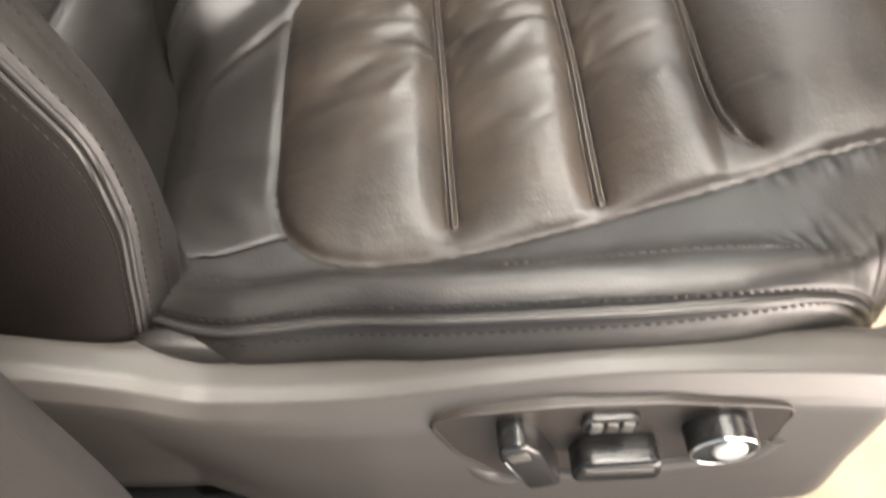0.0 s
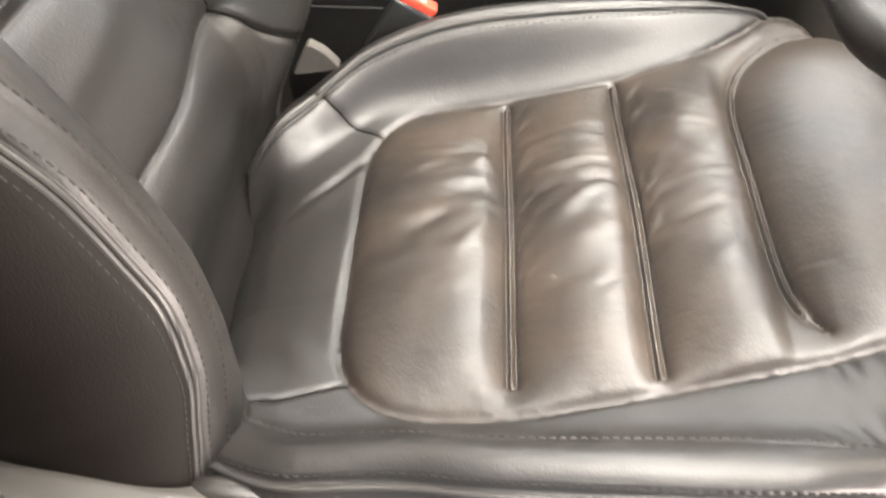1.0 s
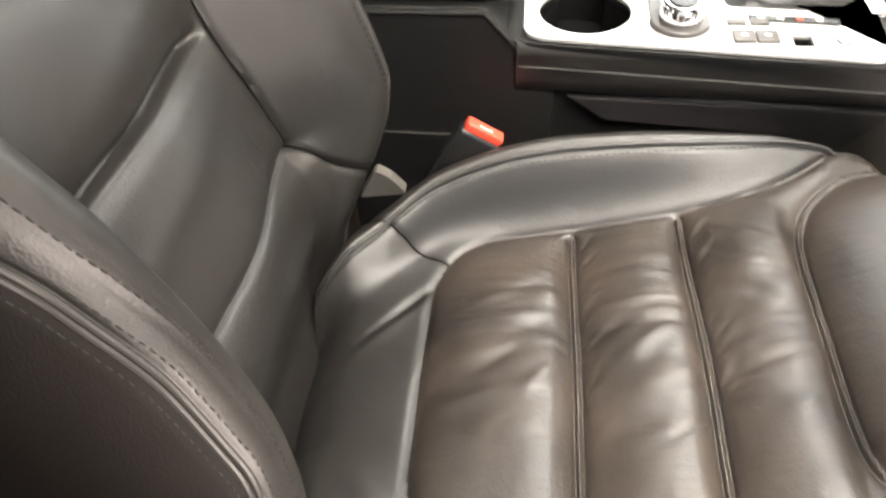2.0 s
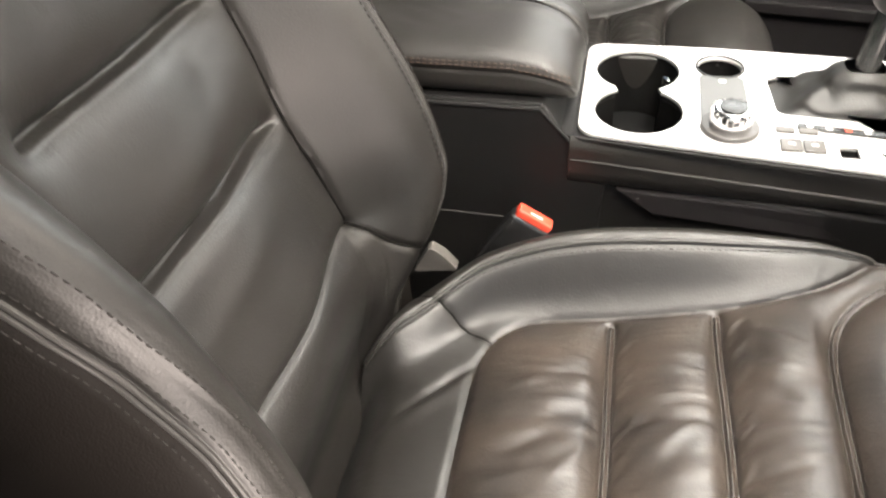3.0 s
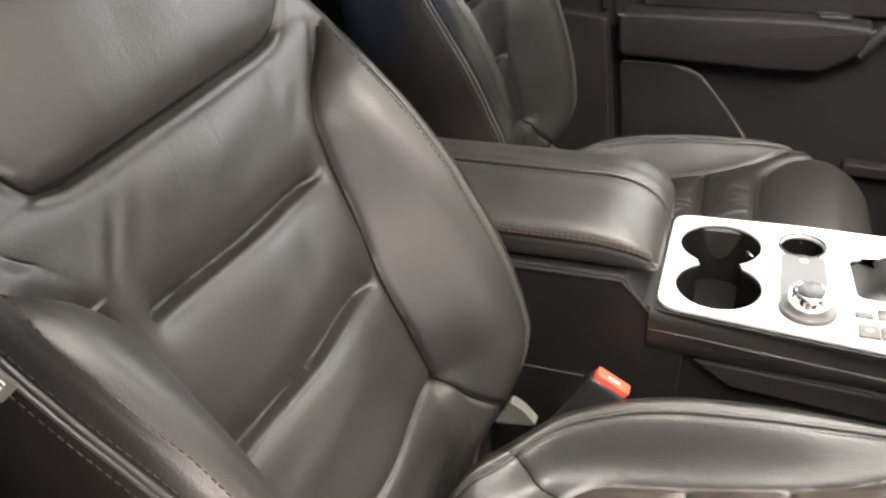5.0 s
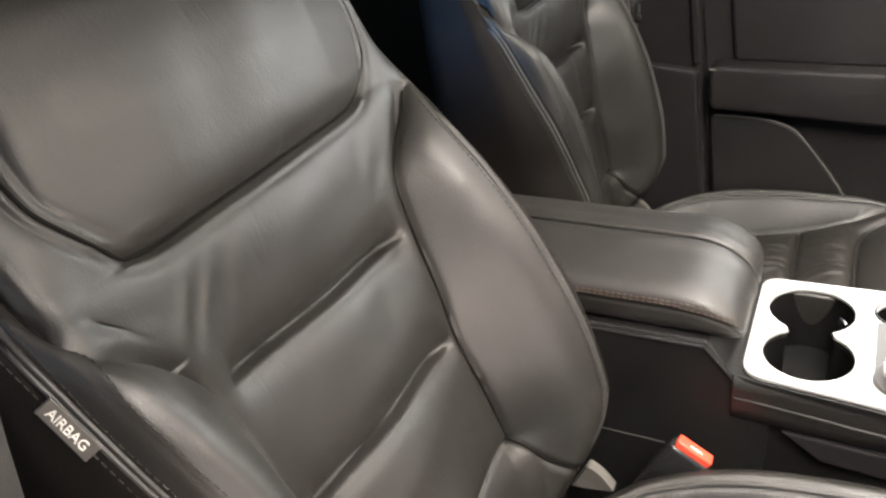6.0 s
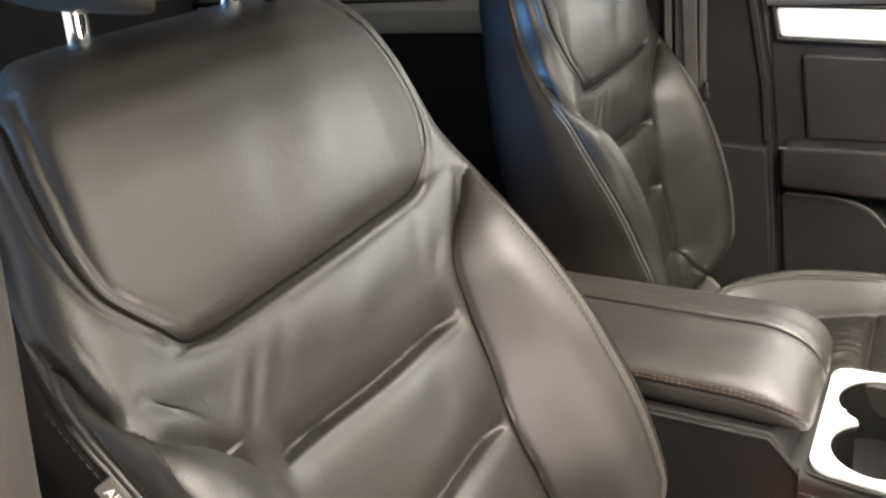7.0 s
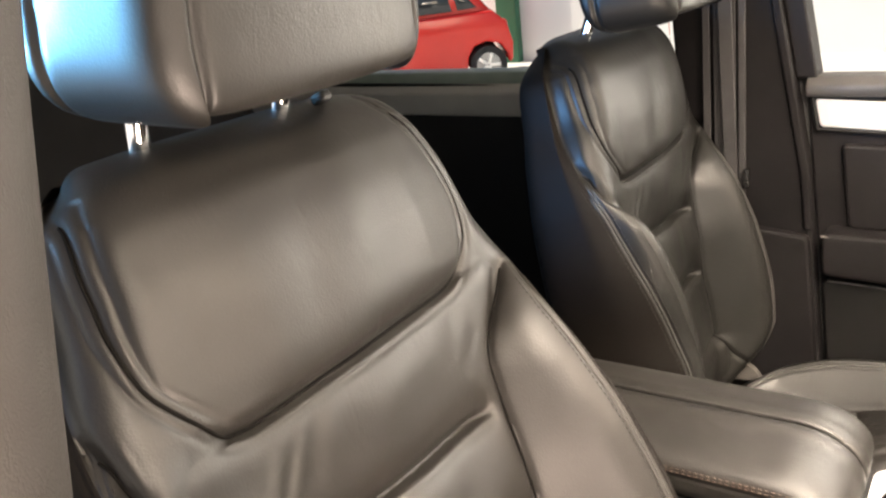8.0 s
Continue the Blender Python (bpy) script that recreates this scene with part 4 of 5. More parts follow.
    part("backrest_switch", lever, SATIN_BLACK, shield, "glossy black upright switch", True)
    part("switch_cap", box((0.014, 0.006, 0.012), pose(0.034, y0 - 0.019, 0.590, 0, -21, 0), 0.002), GREY_PLASTIC, shield, "grey cap", True)
    part("switch_edge", box((0.0016, 0.003, 0.046), pose(0.034, y0 - 0.019, 0.560, 0, -21, 0), 0.0006), CHROME, shield, "thin chrome edge", True)
    # cushion slide: flat horizontal knob
    slide = prism(rounded([(-0.031, -0.015), (0.031, -0.015), (0.027, 0.016), (-0.027, 0.016)], 0.010), y0 - 0.022, y0 + 0.004, "y", 0.005, 3)
    bmesh.ops.transform(slide, matrix=pose(0.102, 0, 0.555, 0, 2, 0), verts=slide.verts)
    part("cushion_switch", slide, SATIN_BLACK, shield, "glossy black flat switch", True)
    part("switch_strip", box((0.046, 0.003, 0.007), pose(0.101, y0 - 0.0215, 0.562, 0, 2, 0), 0.0012), GREY_PLASTIC, shield, "grey strip", True)
    # memory buttons
    part("memory_pad", prism(rounded([(0.075, 0.586), (0.111, 0.586), (0.111, 0.608), (0.075, 0.608)], 0.007), y0 - 0.005, y0 + 0.003, "y", 0.0015), SATIN_BLACK, shield, "", True)
    for i, mat in enumerate((GREY_PLASTIC, PANEL_BROWN, GREY_PLASTIC)):
        part("memory_button", box((0.0085, 0.004, 0.013), pose(0.083 + 0.010 * i, y0 - 0.006, 0.597), 0.002), mat, shield, "", True)
    # lumbar knob
    ring = cylinder(0.0235, 0.0225, 0.022, pose(0.166, y0 - 0.008, 0.579, 90, 0, 0), 48, 0.003)
    part("lumbar_knob", ring, SATIN_BLACK, shield, "round glossy black knob", True)
    part("knob_rim", torus((0.166, y0 - 0.018, 0.579), 0.0210, 0.0011), CHROME, shield, "thin chrome ring", True)
    part("knob_face", cylinder(0.0125, 0.0105, 0.008, pose(0.168, y0 - 0.019, 0.583, 90, 0, 0), 40, 0.003), SILVER, shield, "silver button", True)
    return shield


def torus(centre, major, minor, sides=48, rings=10):
    bm = bmesh.new()
    loops = []
    for i in range(sides):
        a = 2 * math.pi * i / sides
        loops.append([bm.verts.new((centre[0] + (major + minor * math.cos(b)) * math.cos(a), centre[1] + minor * math.sin(b),
                                    centre[2] + (major + minor * math.cos(b)) * math.sin(a))) for b in (2 * math.pi * k / rings for k in range(rings))])
    for i in range(sides):
        for k in range(rings):
            bm.faces.new((loops[i][k], loops[(i + 1) % sides][k], loops[(i + 1) % sides][(k + 1) % rings], loops[i][(k + 1) % rings]))
    return bm


def grid_faces(p):
    rows, cols = p.shape[:2]
    i, j = np.meshgrid(np.arange(rows - 1), np.arange(cols - 1), indexing="ij")
    return np.stack([i * cols + j, (i + 1) * cols + j, (i + 1) * cols + j + 1, i * cols + j + 1], -1).reshape(-1, 4)


def text_part(name, words, size, m, mat, parent, extrude=0.0004):
    curve = bpy.data.curves.new(name, "FONT")
    curve.body, curve.size, curve.extrude = words, size, extrude
    curve.align_x, curve.align_y = "CENTER", "CENTER"
    ob = bpy.data.objects.new(name, curve)
    me = bpy.data.meshes.new_from_object(ob)
    bpy.data.objects.remove(ob)
    me.transform(Matrix.Translation(-base_of(parent)) @ m)
    me.materials.append(mat)
    out = new(name, me)
    out.parent = parent
    return out


def seat_frame(seat, shift, lift):
    """Runners on the floor and the legs that carry the seat pan."""
    for y in (-0.19, 0.19):
        part("seat_rail", box((0.56, 0.045, 0.036), pose(0.02 + shift[0], y + shift[1], 0.258), 0.006), BLACK_PLASTIC, seat)
        for x in (-0.20, 0.22):
            q, r = x + shift[0], y + shift[1]
            part("seat_leg", prism([(q - 0.04, 0.27), (q + 0.04, 0.27), (q + 0.025, lift), (q - 0.025, lift)], r - 0.016, r + 0.016, "y", 0.004), BLACK_PLASTIC, seat)


def car_seat(label, degrees, worn, leather):
    seat = thing("car_seat", (0, 0, 0.24), label, "car seat", "front seats")
    back = Back(degrees)
    backrest(seat, back, leather)
    cushion(seat, worn, leather)
    headrest(seat, back, leather)
    side_shield(seat)
    flap = superblock((-0.150, -0.246, 0.612), (0.060, 0.013, 0.020), 2.4, 0, 30, 48, lambda q: np.stack([q[..., 0], q[..., 1], q[..., 2] - 0.30 * q[..., 0] - 2.0 * q[..., 0] ** 2], -1))
    part("skirt_flap", superbm(flap), leather, seat, "folded leather cover flap", True)
    part("hinge_cover", prism(rounded([(-0.222, 0.594), (-0.170, 0.602), (-0.186, 0.622), (-0.202, 0.632)], 0.006), 0.228, 0.242, "y", 0.004), PALE_FABRIC, seat, "pale hinge cover")
    return seat, back


driver_seat, back = car_seat("black leather front seat with worn creased cushion and power switches", 23, WORN, LEATHER)
seat_frame(driver_seat, (0, 0), 0.41)
# airbag tag sewn into the outer seam
tag_way = Vector((0.026, 0.001, -0.030)).normalized()
tag_out = (Vector((0.46, -0.77, 0.42)) - tag_way * tag_way.dot(Vector((0.46, -0.77, 0.42)))).normalized()
tag_m = Matrix.Translation(Vector((-0.3555, -0.2262, 1.028)) + tag_out * 0.004) @ Matrix(((*tag_way, 0), (*tag_out.cross(tag_way), 0), (*tag_out, 0), (0, 0, 0, 1))).transposed()
tag = part("airbag_tag", box((0.039, 0.0125, 0.0022), tag_m, 0.0008), GREY_PLASTIC, driver_seat, "grey tag with pale letters")
text_part("lettering", "AIRBAG", 0.0084, tag_m @ pose(0, 0, 0.0015), LETTERING, tag)

passenger_seat = car_seat("black leather front seat with upright backrest beside the armrest", 11.5, LEATHER, SHADED_LEATHER)[0]
passenger_seat.location = (-0.140, 0.80, 0.167)
seat_frame(passenger_seat, (-0.140, 0.80), 0.345)


# ---- centre console ----
def flat_panel(name, outline, holes, z, thick, mat, parent, label=""):
    """A flat plate with openings, its upper face at z."""
    curve = bpy.data.curves.new(name, "CURVE")
    curve.dimensions, curve.fill_mode = "2D", "BOTH"
    for loop in (outline, *holes):
        sp = curve.splines.new("POLY")
        sp.points.add(len(loop) - 1)
        for q, (a, b) in zip(sp.points, loop):
            q.co = (a, b, 0, 1)
        sp.use_cyclic_u = True
    curve.extrude, curve.bevel_depth, curve.bevel_resolution = thick / 2 - 0.0008, 0.0008, 2
    ob = bpy.data.objects.new(name, curve)
    me = bpy.data.meshes.new_from_object(ob)
    bpy.data.objects.remove(ob)
    me.transform(Matrix.Translation(Vector((0, 0, z - thick / 2)) - base_of(parent)))
    me.materials.append(mat)
    out = new(name, me)
    out.parent = parent
    return tagged(out, label) if label else out


def circle(cx, cy, r, sides=48, ry=None):
    return [(cx + r * math.cos(a), cy + (ry or r) * math.sin(a)) for a in (2 * math.pi * k / sides for k in range(sides))]


def twin_cups(grow=0.0):
    """The outline of two round cup holders that run into one another."""
    out = []
    near, far, r, tip = (0.005, 0.344), (0.002, 0.430), 0.0465 + grow, 0.0045
    half = math.acos(0.043 / (r + tip))
    for cx, cy, lo, hi, side in ((*near, math.pi / 2 + half, 5 * math.pi / 2 - half, 1), (*far, -math.pi / 2 + half, 3 * math.pi / 2 - half, -1)):
        out += [(cx + r * math.cos(a), cy + r * math.sin(a)) for a in np.linspace(lo, hi, 44)]
        # the rounded finger between the cups
        fx, fy = cx + (r + tip) * math.cos(hi), cy + (r + tip) * math.sin(hi)
        out += [(fx + tip * math.cos(a), fy + tip * math.sin(a)) for a in np.linspace(hi + math.pi, hi + math.pi - 2 * (math.pi / 2 - half), 9)[1:-1]]
    return out


def well(name, outline, top, deep, mat, parent, label=""):
    """An open pot under an opening: walls and floor."""
    bm = bmesh.new()
    k = len(outline)
    cx, cy = sum(q[0] for q in outline) / k, sum(q[1] for q in outline) / k
    rings = []
    for z, s in ((top, 1.0), (top - deep, 0.93)):
        rings.append([bm.verts.new((cx + (a - cx) * s, cy + (b - cy) * s, z)) for a, b in outline])
    for i in range(k):
        bm.faces.new((rings[0][i], rings[0][(i + 1) % k], rings[1][(i + 1) % k], rings[1][i]))
    bm.faces.new(rings[1])
    return part(name, bm, mat, parent, label, True)


def flat_ring(cx, cy, r0, r1, lo, hi, sides=40):
    bm = bmesh.new()
    rings = [[bm.verts.new((cx + r * math.cos(a), cy + r * math.sin(a), z)) for a in (2 * math.pi * k / sides for k in range(sides))]
             for r, z in ((r0, lo), (r0, hi), (r1, hi), (r1, lo))]
    for i in range(4):
        for k in range(sides):
            bm.faces.new((rings[i][k], rings[i][(k + 1) % sides], rings[(i + 1) % 4][(k + 1) % sides], rings[(i + 1) % 4][k]))
    return bm


def padded_lid(parent):
    """The armrest: a long padded lid whose nose rolls down to the plate, with a seam along its top."""
    xs = np.concatenate([np.linspace(-0.56, -0.14, 90), -0.137 + 0.079 * np.sin(np.linspace(0, math.pi / 2, 60))])
    nose = np.clip((xs + 0.137) / 0.079, 0, 1)
    drop = 1 - np.sqrt(np.clip(1 - nose ** 2.2, 0, 1))
    low, cy, half, split = 0.770, 0.402, 0.097, 0.416
    ang = np.linspace(-math.pi, math.pi, 3001)
    c, s = np.cos(ang), np.sin(ang)
    p = np.zeros((len(xs), 241, 3))
    for i, x in enumerate(xs):
        high = 0.062 - 0.050 * drop[i]
        yy = np.sign(c) * np.abs(c) ** (2 / 5.5) * (half - 0.022 * drop[i] ** 2)
        zz = np.sign(s) * np.abs(s) ** (2 / 3.4) * high / 2
        crown = 0.004 * (1 - (yy / half) ** 2) * (zz > 0) * (1 - drop[i])
        q = np.stack([0 * yy + x, cy + yy, low + high / 2 + zz + crown], -1)
        far = np.concatenate([[0], np.cumsum(np.linalg.norm(np.diff(q, axis=0), axis=1))])
        p[i] = np.stack([np.interp(np.linspace(0, far[-1], 241), far, q[:, k]) for k in range(3)], -1)
    n = normals_of(p)
    if n[40, 120, 1] < 0:
        n = -n
    y, z = p[..., 1], p[..., 2]
    tall = (0.062 - 0.050 * drop)[:, None]
    top = z > low + 0.72 * tall
    lift = -0.0050 * np.exp(-(((y - split) / 0.0030) ** 2)) * top + 0.0022 * np.exp(-(((np.abs(y - split) - 0.016) / 0.012) ** 2)) * top
    # the stitched lower edge of the top cover
    brim = low + 0.60 * tall
    lift -= 0.0026 * np.exp(-(((z - brim) / 0.0020) ** 2)) * (np.abs(y - cy) > 0.06)
    lift -= 0.0016 * np.clip((brim - z) / 0.002, 0, 1) * (np.abs(y - cy) > 0.06)
    rng = random.Random(4)
    for _ in range(26):
        at = (rng.uniform(-0.45, -0.08), rng.choice((0.318, 0.35, 0.38, 0.45, 0.48)))
        lift += top * fold(p[..., 0], y, at, rng.uniform(-0.6, 0.6), rng.uniform(0.02, 0.05), rng.uniform(0.006, 0.012), rng.uniform(-0.0007, 0.0007))
    p = p + n * lift[..., None]
    lid = part_mesh("armrest_lid", p, grid_faces(p)[:, ::-1], LEATHER, parent, "padded black leather armrest lid")
    crease = []
    for i in range(0, len(xs) - 6, 2):
        up = p[i][p[i, :, 2] > low + 0.6 * tall[i, 0]]
        crease.append(tuple(up[np.argmin(np.abs(up[:, 1] - split))] + np.array([0.0004, 0, 0.0021])))
    part("lid_seam", tube([(a, split, c) for a, _, c in crease], 0.0030, 8), SEAM, lid, "dark seam", True)
    for row in (0, len(xs) - 1):
        bm = bmesh.new()
        bm.faces.new([bm.verts.new(q) for q in p[row, :-1]])
        part("lid_end", bm, LEATHER, lid)
    rows_at = []
    for up in (0.0045, 0.0085):
        line = []
        for i in range(len(xs) - 16):
            side = [q for q in range(241) if y[i, q] < cy - 0.05]
            k = min(side, key=lambda q: abs(z[i, q] - brim[i, 0] - up))
            line.append((p[i, k], n[i, k]))
        rows_at.append(([q[0] for q in line], [q[1] for q in line]))
    stitches("stitching", rows_at, lid, label="brown thread rows", mat=BROWN_THREAD)
    return lid


console = thing("centre_console", (0.1, 0.385, 0.24), "black centre console with bright silver plate and cup holders", "console")
# main body, under the plate
cups = twin_cups()
small = circle(0.092, 0.446, 0.0245)
gate = rounded([(0.145, 0.354), (0.300, 0.346), (0.300, 0.462), (0.139, 0.432)], 0.012)
slot = rounded([(0.1970, 0.2810), (0.2165, 0.2810), (0.2165, 0.3030), (0.1970, 0.3030)], 0.002, 3)
part("console_side", prism([(-0.075, 0.24), (0.80, 0.24), (0.80, 0.70), (0.30, 0.690), (-0.017, 0.690), (-0.066, 0.744), (-0.075, 0.744)], 0.296, 0.312, "y", 0.003), BLACK_PLASTIC, console)
part("console_side", prism([(-0.075, 0.24), (0.80, 0.24), (0.80, 0.744), (-0.075, 0.744)], 0.477, 0.485, "y", 0.003), BLACK_PLASTIC, console)
rail = prism(rounded([(0.286, 0.690), (0.281, 0.705), (0.279, 0.738), (0.284, 0.7475), (0.300, 0.7475), (0.306, 0.690)], 0.005, 4), -0.062, 0.80, "x", 0.002)
part("console_rail", rail, LEATHER, console, "black padded edge under the plate", True)
part("rail_seam", tube([(x, 0.2803, 0.7225) for x in np.linspace(-0.060, 0.79, 40)], 0.0012, 6), PIPING, console)
part("console_rail", prism(rounded([(0.470, 0.690), (0.466, 0.7475), (0.482, 0.7475), (0.489, 0.738), (0.486, 0.690)], 0.005, 4), -0.062, 0.80, "x", 0.002), LEATHER, console, "", True)
part("lower_strip", prism([(-0.010, 0.688), (0.60, 0.684), (0.60, 0.640), (0.030, 0.662)], 0.286, 0.297, "y", 0.002), DOOR_TRIM, console, "slanted charcoal strip")
for ob in [q for q in console.children if q.name.split(".")[0] in ("console_side", "console_rail", "rail_seam", "lower_strip")]:
    origin = base_of(ob)
    for w in ob.data.vertices:
        if w.co.y + origin.y < 0.40:
            w.co.y += 0.006 - 0.105 * min(max(w.co.x + origin.x + 0.055, 0.0), 0.34)
        else:
            w.co.y += 0.004
flat_panel("console_base", rounded([(-0.060, 0.2900), (0.283, 0.2545), (0.80, 0.2545), (0.80, 0.493), (-0.060, 0.490)], 0.012), (twin_cups(0.001), circle(0.092, 0.446, 0.0255), gate, slot), 0.7478, 0.006, BLACK_PLASTIC, console)
plate_line = rounded([(-0.055, 0.2925), (0.283, 0.258), (0.283, 0.485), (0.09, 0.491), (-0.055, 0.487)], 0.022, 8)
flat_panel("silver_plate", plate_line, (cups, small, gate, slot), 0.7530, 0.0046, SILVER, console, "bright brushed silver plate")
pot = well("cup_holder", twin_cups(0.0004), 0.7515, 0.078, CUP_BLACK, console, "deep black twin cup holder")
for x, y, turn in ((-0.036, 0.330, 20), (0.043, 0.330, -20), (0.036, 0.440, 30), (-0.038, 0.420, -25)):
    part("cup_clip", box((0.005, 0.013, 0.022), pose(x, y, 0.728, 0, 0, turn), 0.002), CHROME, pot, "small chrome clip", True)
part("cup_mat", prism(rounded([(-0.012, 0.330), (0.014, 0.330), (0.014, 0.352), (-0.012, 0.352)], 0.006), 0.6735, 0.681, "z", 0.001), surface("brown_rubber_mat", (0.06, 0.034, 0.019), (0.10, 0.060, 0.036), (0.5, 0.7), 40, 700, 0.3), pot, "brown rubber mat")
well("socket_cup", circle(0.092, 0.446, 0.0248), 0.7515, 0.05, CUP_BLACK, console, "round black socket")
part("socket_rim", flat_ring(0.092, 0.446, 0.0245, 0.0268, 0.7530, 0.7548), BLACK_PLASTIC, console, "thin dark rim", True)
part("switch_strip", prism(rounded([(0.068, 0.330), (0.119, 0.330), (0.116, 0.424), (0.069, 0.424)], 0.004), 0.7515, 0.7546, "z", 0.0008), surface("grey_satin_plastic", (0.036, 0.035, 0.034), (0.050, 0.049, 0.047), (0.3, 0.4), 14, 1200, 0.1), console, "grey satin strip")
part("strip_mark", box((0.007, 0.005, 0.0006), pose(0.093, 0.412, 0.7549)), LETTERING, console)
dial = part("dial_base", cylinder(0.030, 0.0285, 0.005, pose(0.096, 0.321, 0.7555), 48, 0.0012), surface("dark_dial_plastic", (0.034, 0.032, 0.031), (0.050, 0.047, 0.045), (0.3, 0.4), 14, 900, 0.1), console, "dark round dial base", True)
part("dial_ring", cylinder(0.0205, 0.0185, 0.020, pose(0.096, 0.321, 0.7675), 40, 0.002), CHROME, console, "chrome rotary dial", True)
for k in range(20):
    a = 2 * math.pi * k / 20
    part("dial_rib", box((0.0024, 0.0014, 0.016), pose(0.096 + 0.0198 * math.cos(a), 0.321 + 0.0198 * math.sin(a), 0.7670, 0, 0, math.degrees(a)), 0.0004, 1), CHROME, dial)
part("dial_cap", cylinder(0.0145, 0.0140, 0.002, pose(0.096, 0.321, 0.7783), 32, 0.0006), SATIN_BLACK, console, "", True)
# switches beside the lever
GREY_KEY = surface("warm_grey_key", (0.040, 0.036, 0.033), (0.058, 0.053, 0.048), (0.3, 0.4), 30, 900, 0.1)
for x in (0.153, 0.1745):
    part("switch_key", box((0.0205, 0.021, 0.004), pose(x, 0.2955, 0.7545), 0.0012), GREY_KEY, console, "warm grey key", True)
    part("key_mark", box((0.006, 0.003, 0.0004), pose(x, 0.2955, 0.7567)), LETTERING, console)
well("slot_well", slot, 0.7515, 0.012, SATIN_BLACK, console, "square black recess")
part("shift_scale", box((0.085, 0.010, 0.003), pose(0.205, 0.3285, 0.7542, 0, 0, -5), 0.001), SATIN_BLACK, console, "glossy black gear scale", True)
for k in range(4):
    part("scale_mark", box((0.006, 0.005, 0.0004), pose(0.174 + 0.018 * k, 0.3310 - 0.0016 * k, 0.7559)), LETTERING if k != 2 else RED_PLASTIC, console)
part("round_button", cylinder(0.009, 0.008, 0.005, pose(0.243, 0.291, 0.7548), 28, 0.001), CHROME, console, "small chrome button", True)
for x in (0.150, 0.172):
    part("small_key", box((0.018, 0.010, 0.003), pose(x, 0.3235, 0.7542), 0.001), GREY_KEY, console, "", True)
# gaiter: a leather bag that rises in folds to the lever
rows = []
for h in np.linspace(0, 1, 26):
    a = np.linspace(0, 2 * math.pi, 97)
    rx, ry = (0.090 - 0.069 * h ** 0.8), (0.064 - 0.048 * h ** 0.8)
    c, s = np.cos(a), np.sin(a)
    wave = 0.0025 * math.sin(h * 16) * (0.4 + 0.6 * np.cos(a * 2 + h * 3) ** 2)
    px = 0.217 + 0.012 * h + np.sign(c) * np.abs(c) ** 0.55 * (rx + wave)
    py = 0.402 + np.sign(s) * np.abs(s) ** 0.55 * (ry + wave)
    pz = 0.7405 + 0.048 * h ** 1.4 + 0.005 * np.sin(a * 5 + h * 4) * h * (1 - h) * 2
    rows.append(np.stack([px, py, pz + 0 * a], -1))
bag = np.array(rows)
part_mesh("gear_gaiter", bag, grid_faces(bag), SHADED_LEATHER, console, "folded black leather gaiter")
part("gear_lever", tube([(0.229, 0.398, 0.79), (0.232, 0.398, 0.83), (0.236, 0.398, 0.86)], 0.012, 20), SATIN_BLACK, console, "", True)
part("gear_knob", superbm(superblock((0.240, 0.398, 0.885), (0.030, 0.024, 0.034), 3.0, 0.1, 24, 32)), LEATHER, console, "rounded leather gear knob", True)
# rear box below the armrest
part("rear_box", prism([(-0.60, 0.24), (-0.068, 0.24), (-0.068, 0.742), (-0.092, 0.777), (-0.60, 0.777)], 0.300, 0.486, "y", 0.004), BLACK_PLASTIC, console, "plain black console box")
part("box_cheek", prism([(-0.60, 0.24), (-0.040, 0.24), (-0.022, 0.690), (-0.064, 0.742), (-0.092, 0.777), (-0.60, 0.777)], 0.292, 0.299, "y", 0.002), BLACK_PLASTIC, console, "slanted black side cover")
part("box_groove", tube([(-0.50, 0.2915, 0.641), (-0.13, 0.2915, 0.634)], 0.0010, 6), PIPING, console)
part("box_edge", tube([(-0.58, 0.2925, 0.776), (-0.094, 0.2925, 0.776), (-0.066, 0.2925, 0.744), (-0.024, 0.2925, 0.692)], 0.0026, 8), BLACK_PLASTIC, console, "", True)
part("neck_trim", prism(rounded([(-0.105, 0.300), (-0.050, 0.290), (-0.050, 0.480), (-0.105, 0.470)], 0.01), 0.700, 0.7475, "z", 0.002), BLACK_PLASTIC, console)
padded_lid(console)


# ---- seat belt buckle ----
buckle = thing("seat_belt_buckle", (-0.115, 0.250, 0.60), "black seat belt buckle with a bright red release button", "belt buckle")
bm_m = pose(-0.0905, 0.250, 0.670, 0, 31, 0)
part("buckle_body", box((0.048, 0.020, 0.085), bm_m @ pose(0, 0, -0.047), 0.005, 3), SATIN_BLACK, buckle, "", True)
part("release_button", box((0.041, 0.0145, 0.010), bm_m @ pose(0, 0, -0.001), 0.002, 3), RED_PLASTIC, buckle, "bright red plastic button", True)
part("button_mark", box((0.014, 0.0022, 0.0004), bm_m @ pose(0, -0.002, 0.0042)), LETTERING, buckle)
part("buckle_stalk", box((0.030, 0.012, 0.20), bm_m @ pose(-0.002, 0, -0.185), 0.003), WEBBING, buckle)


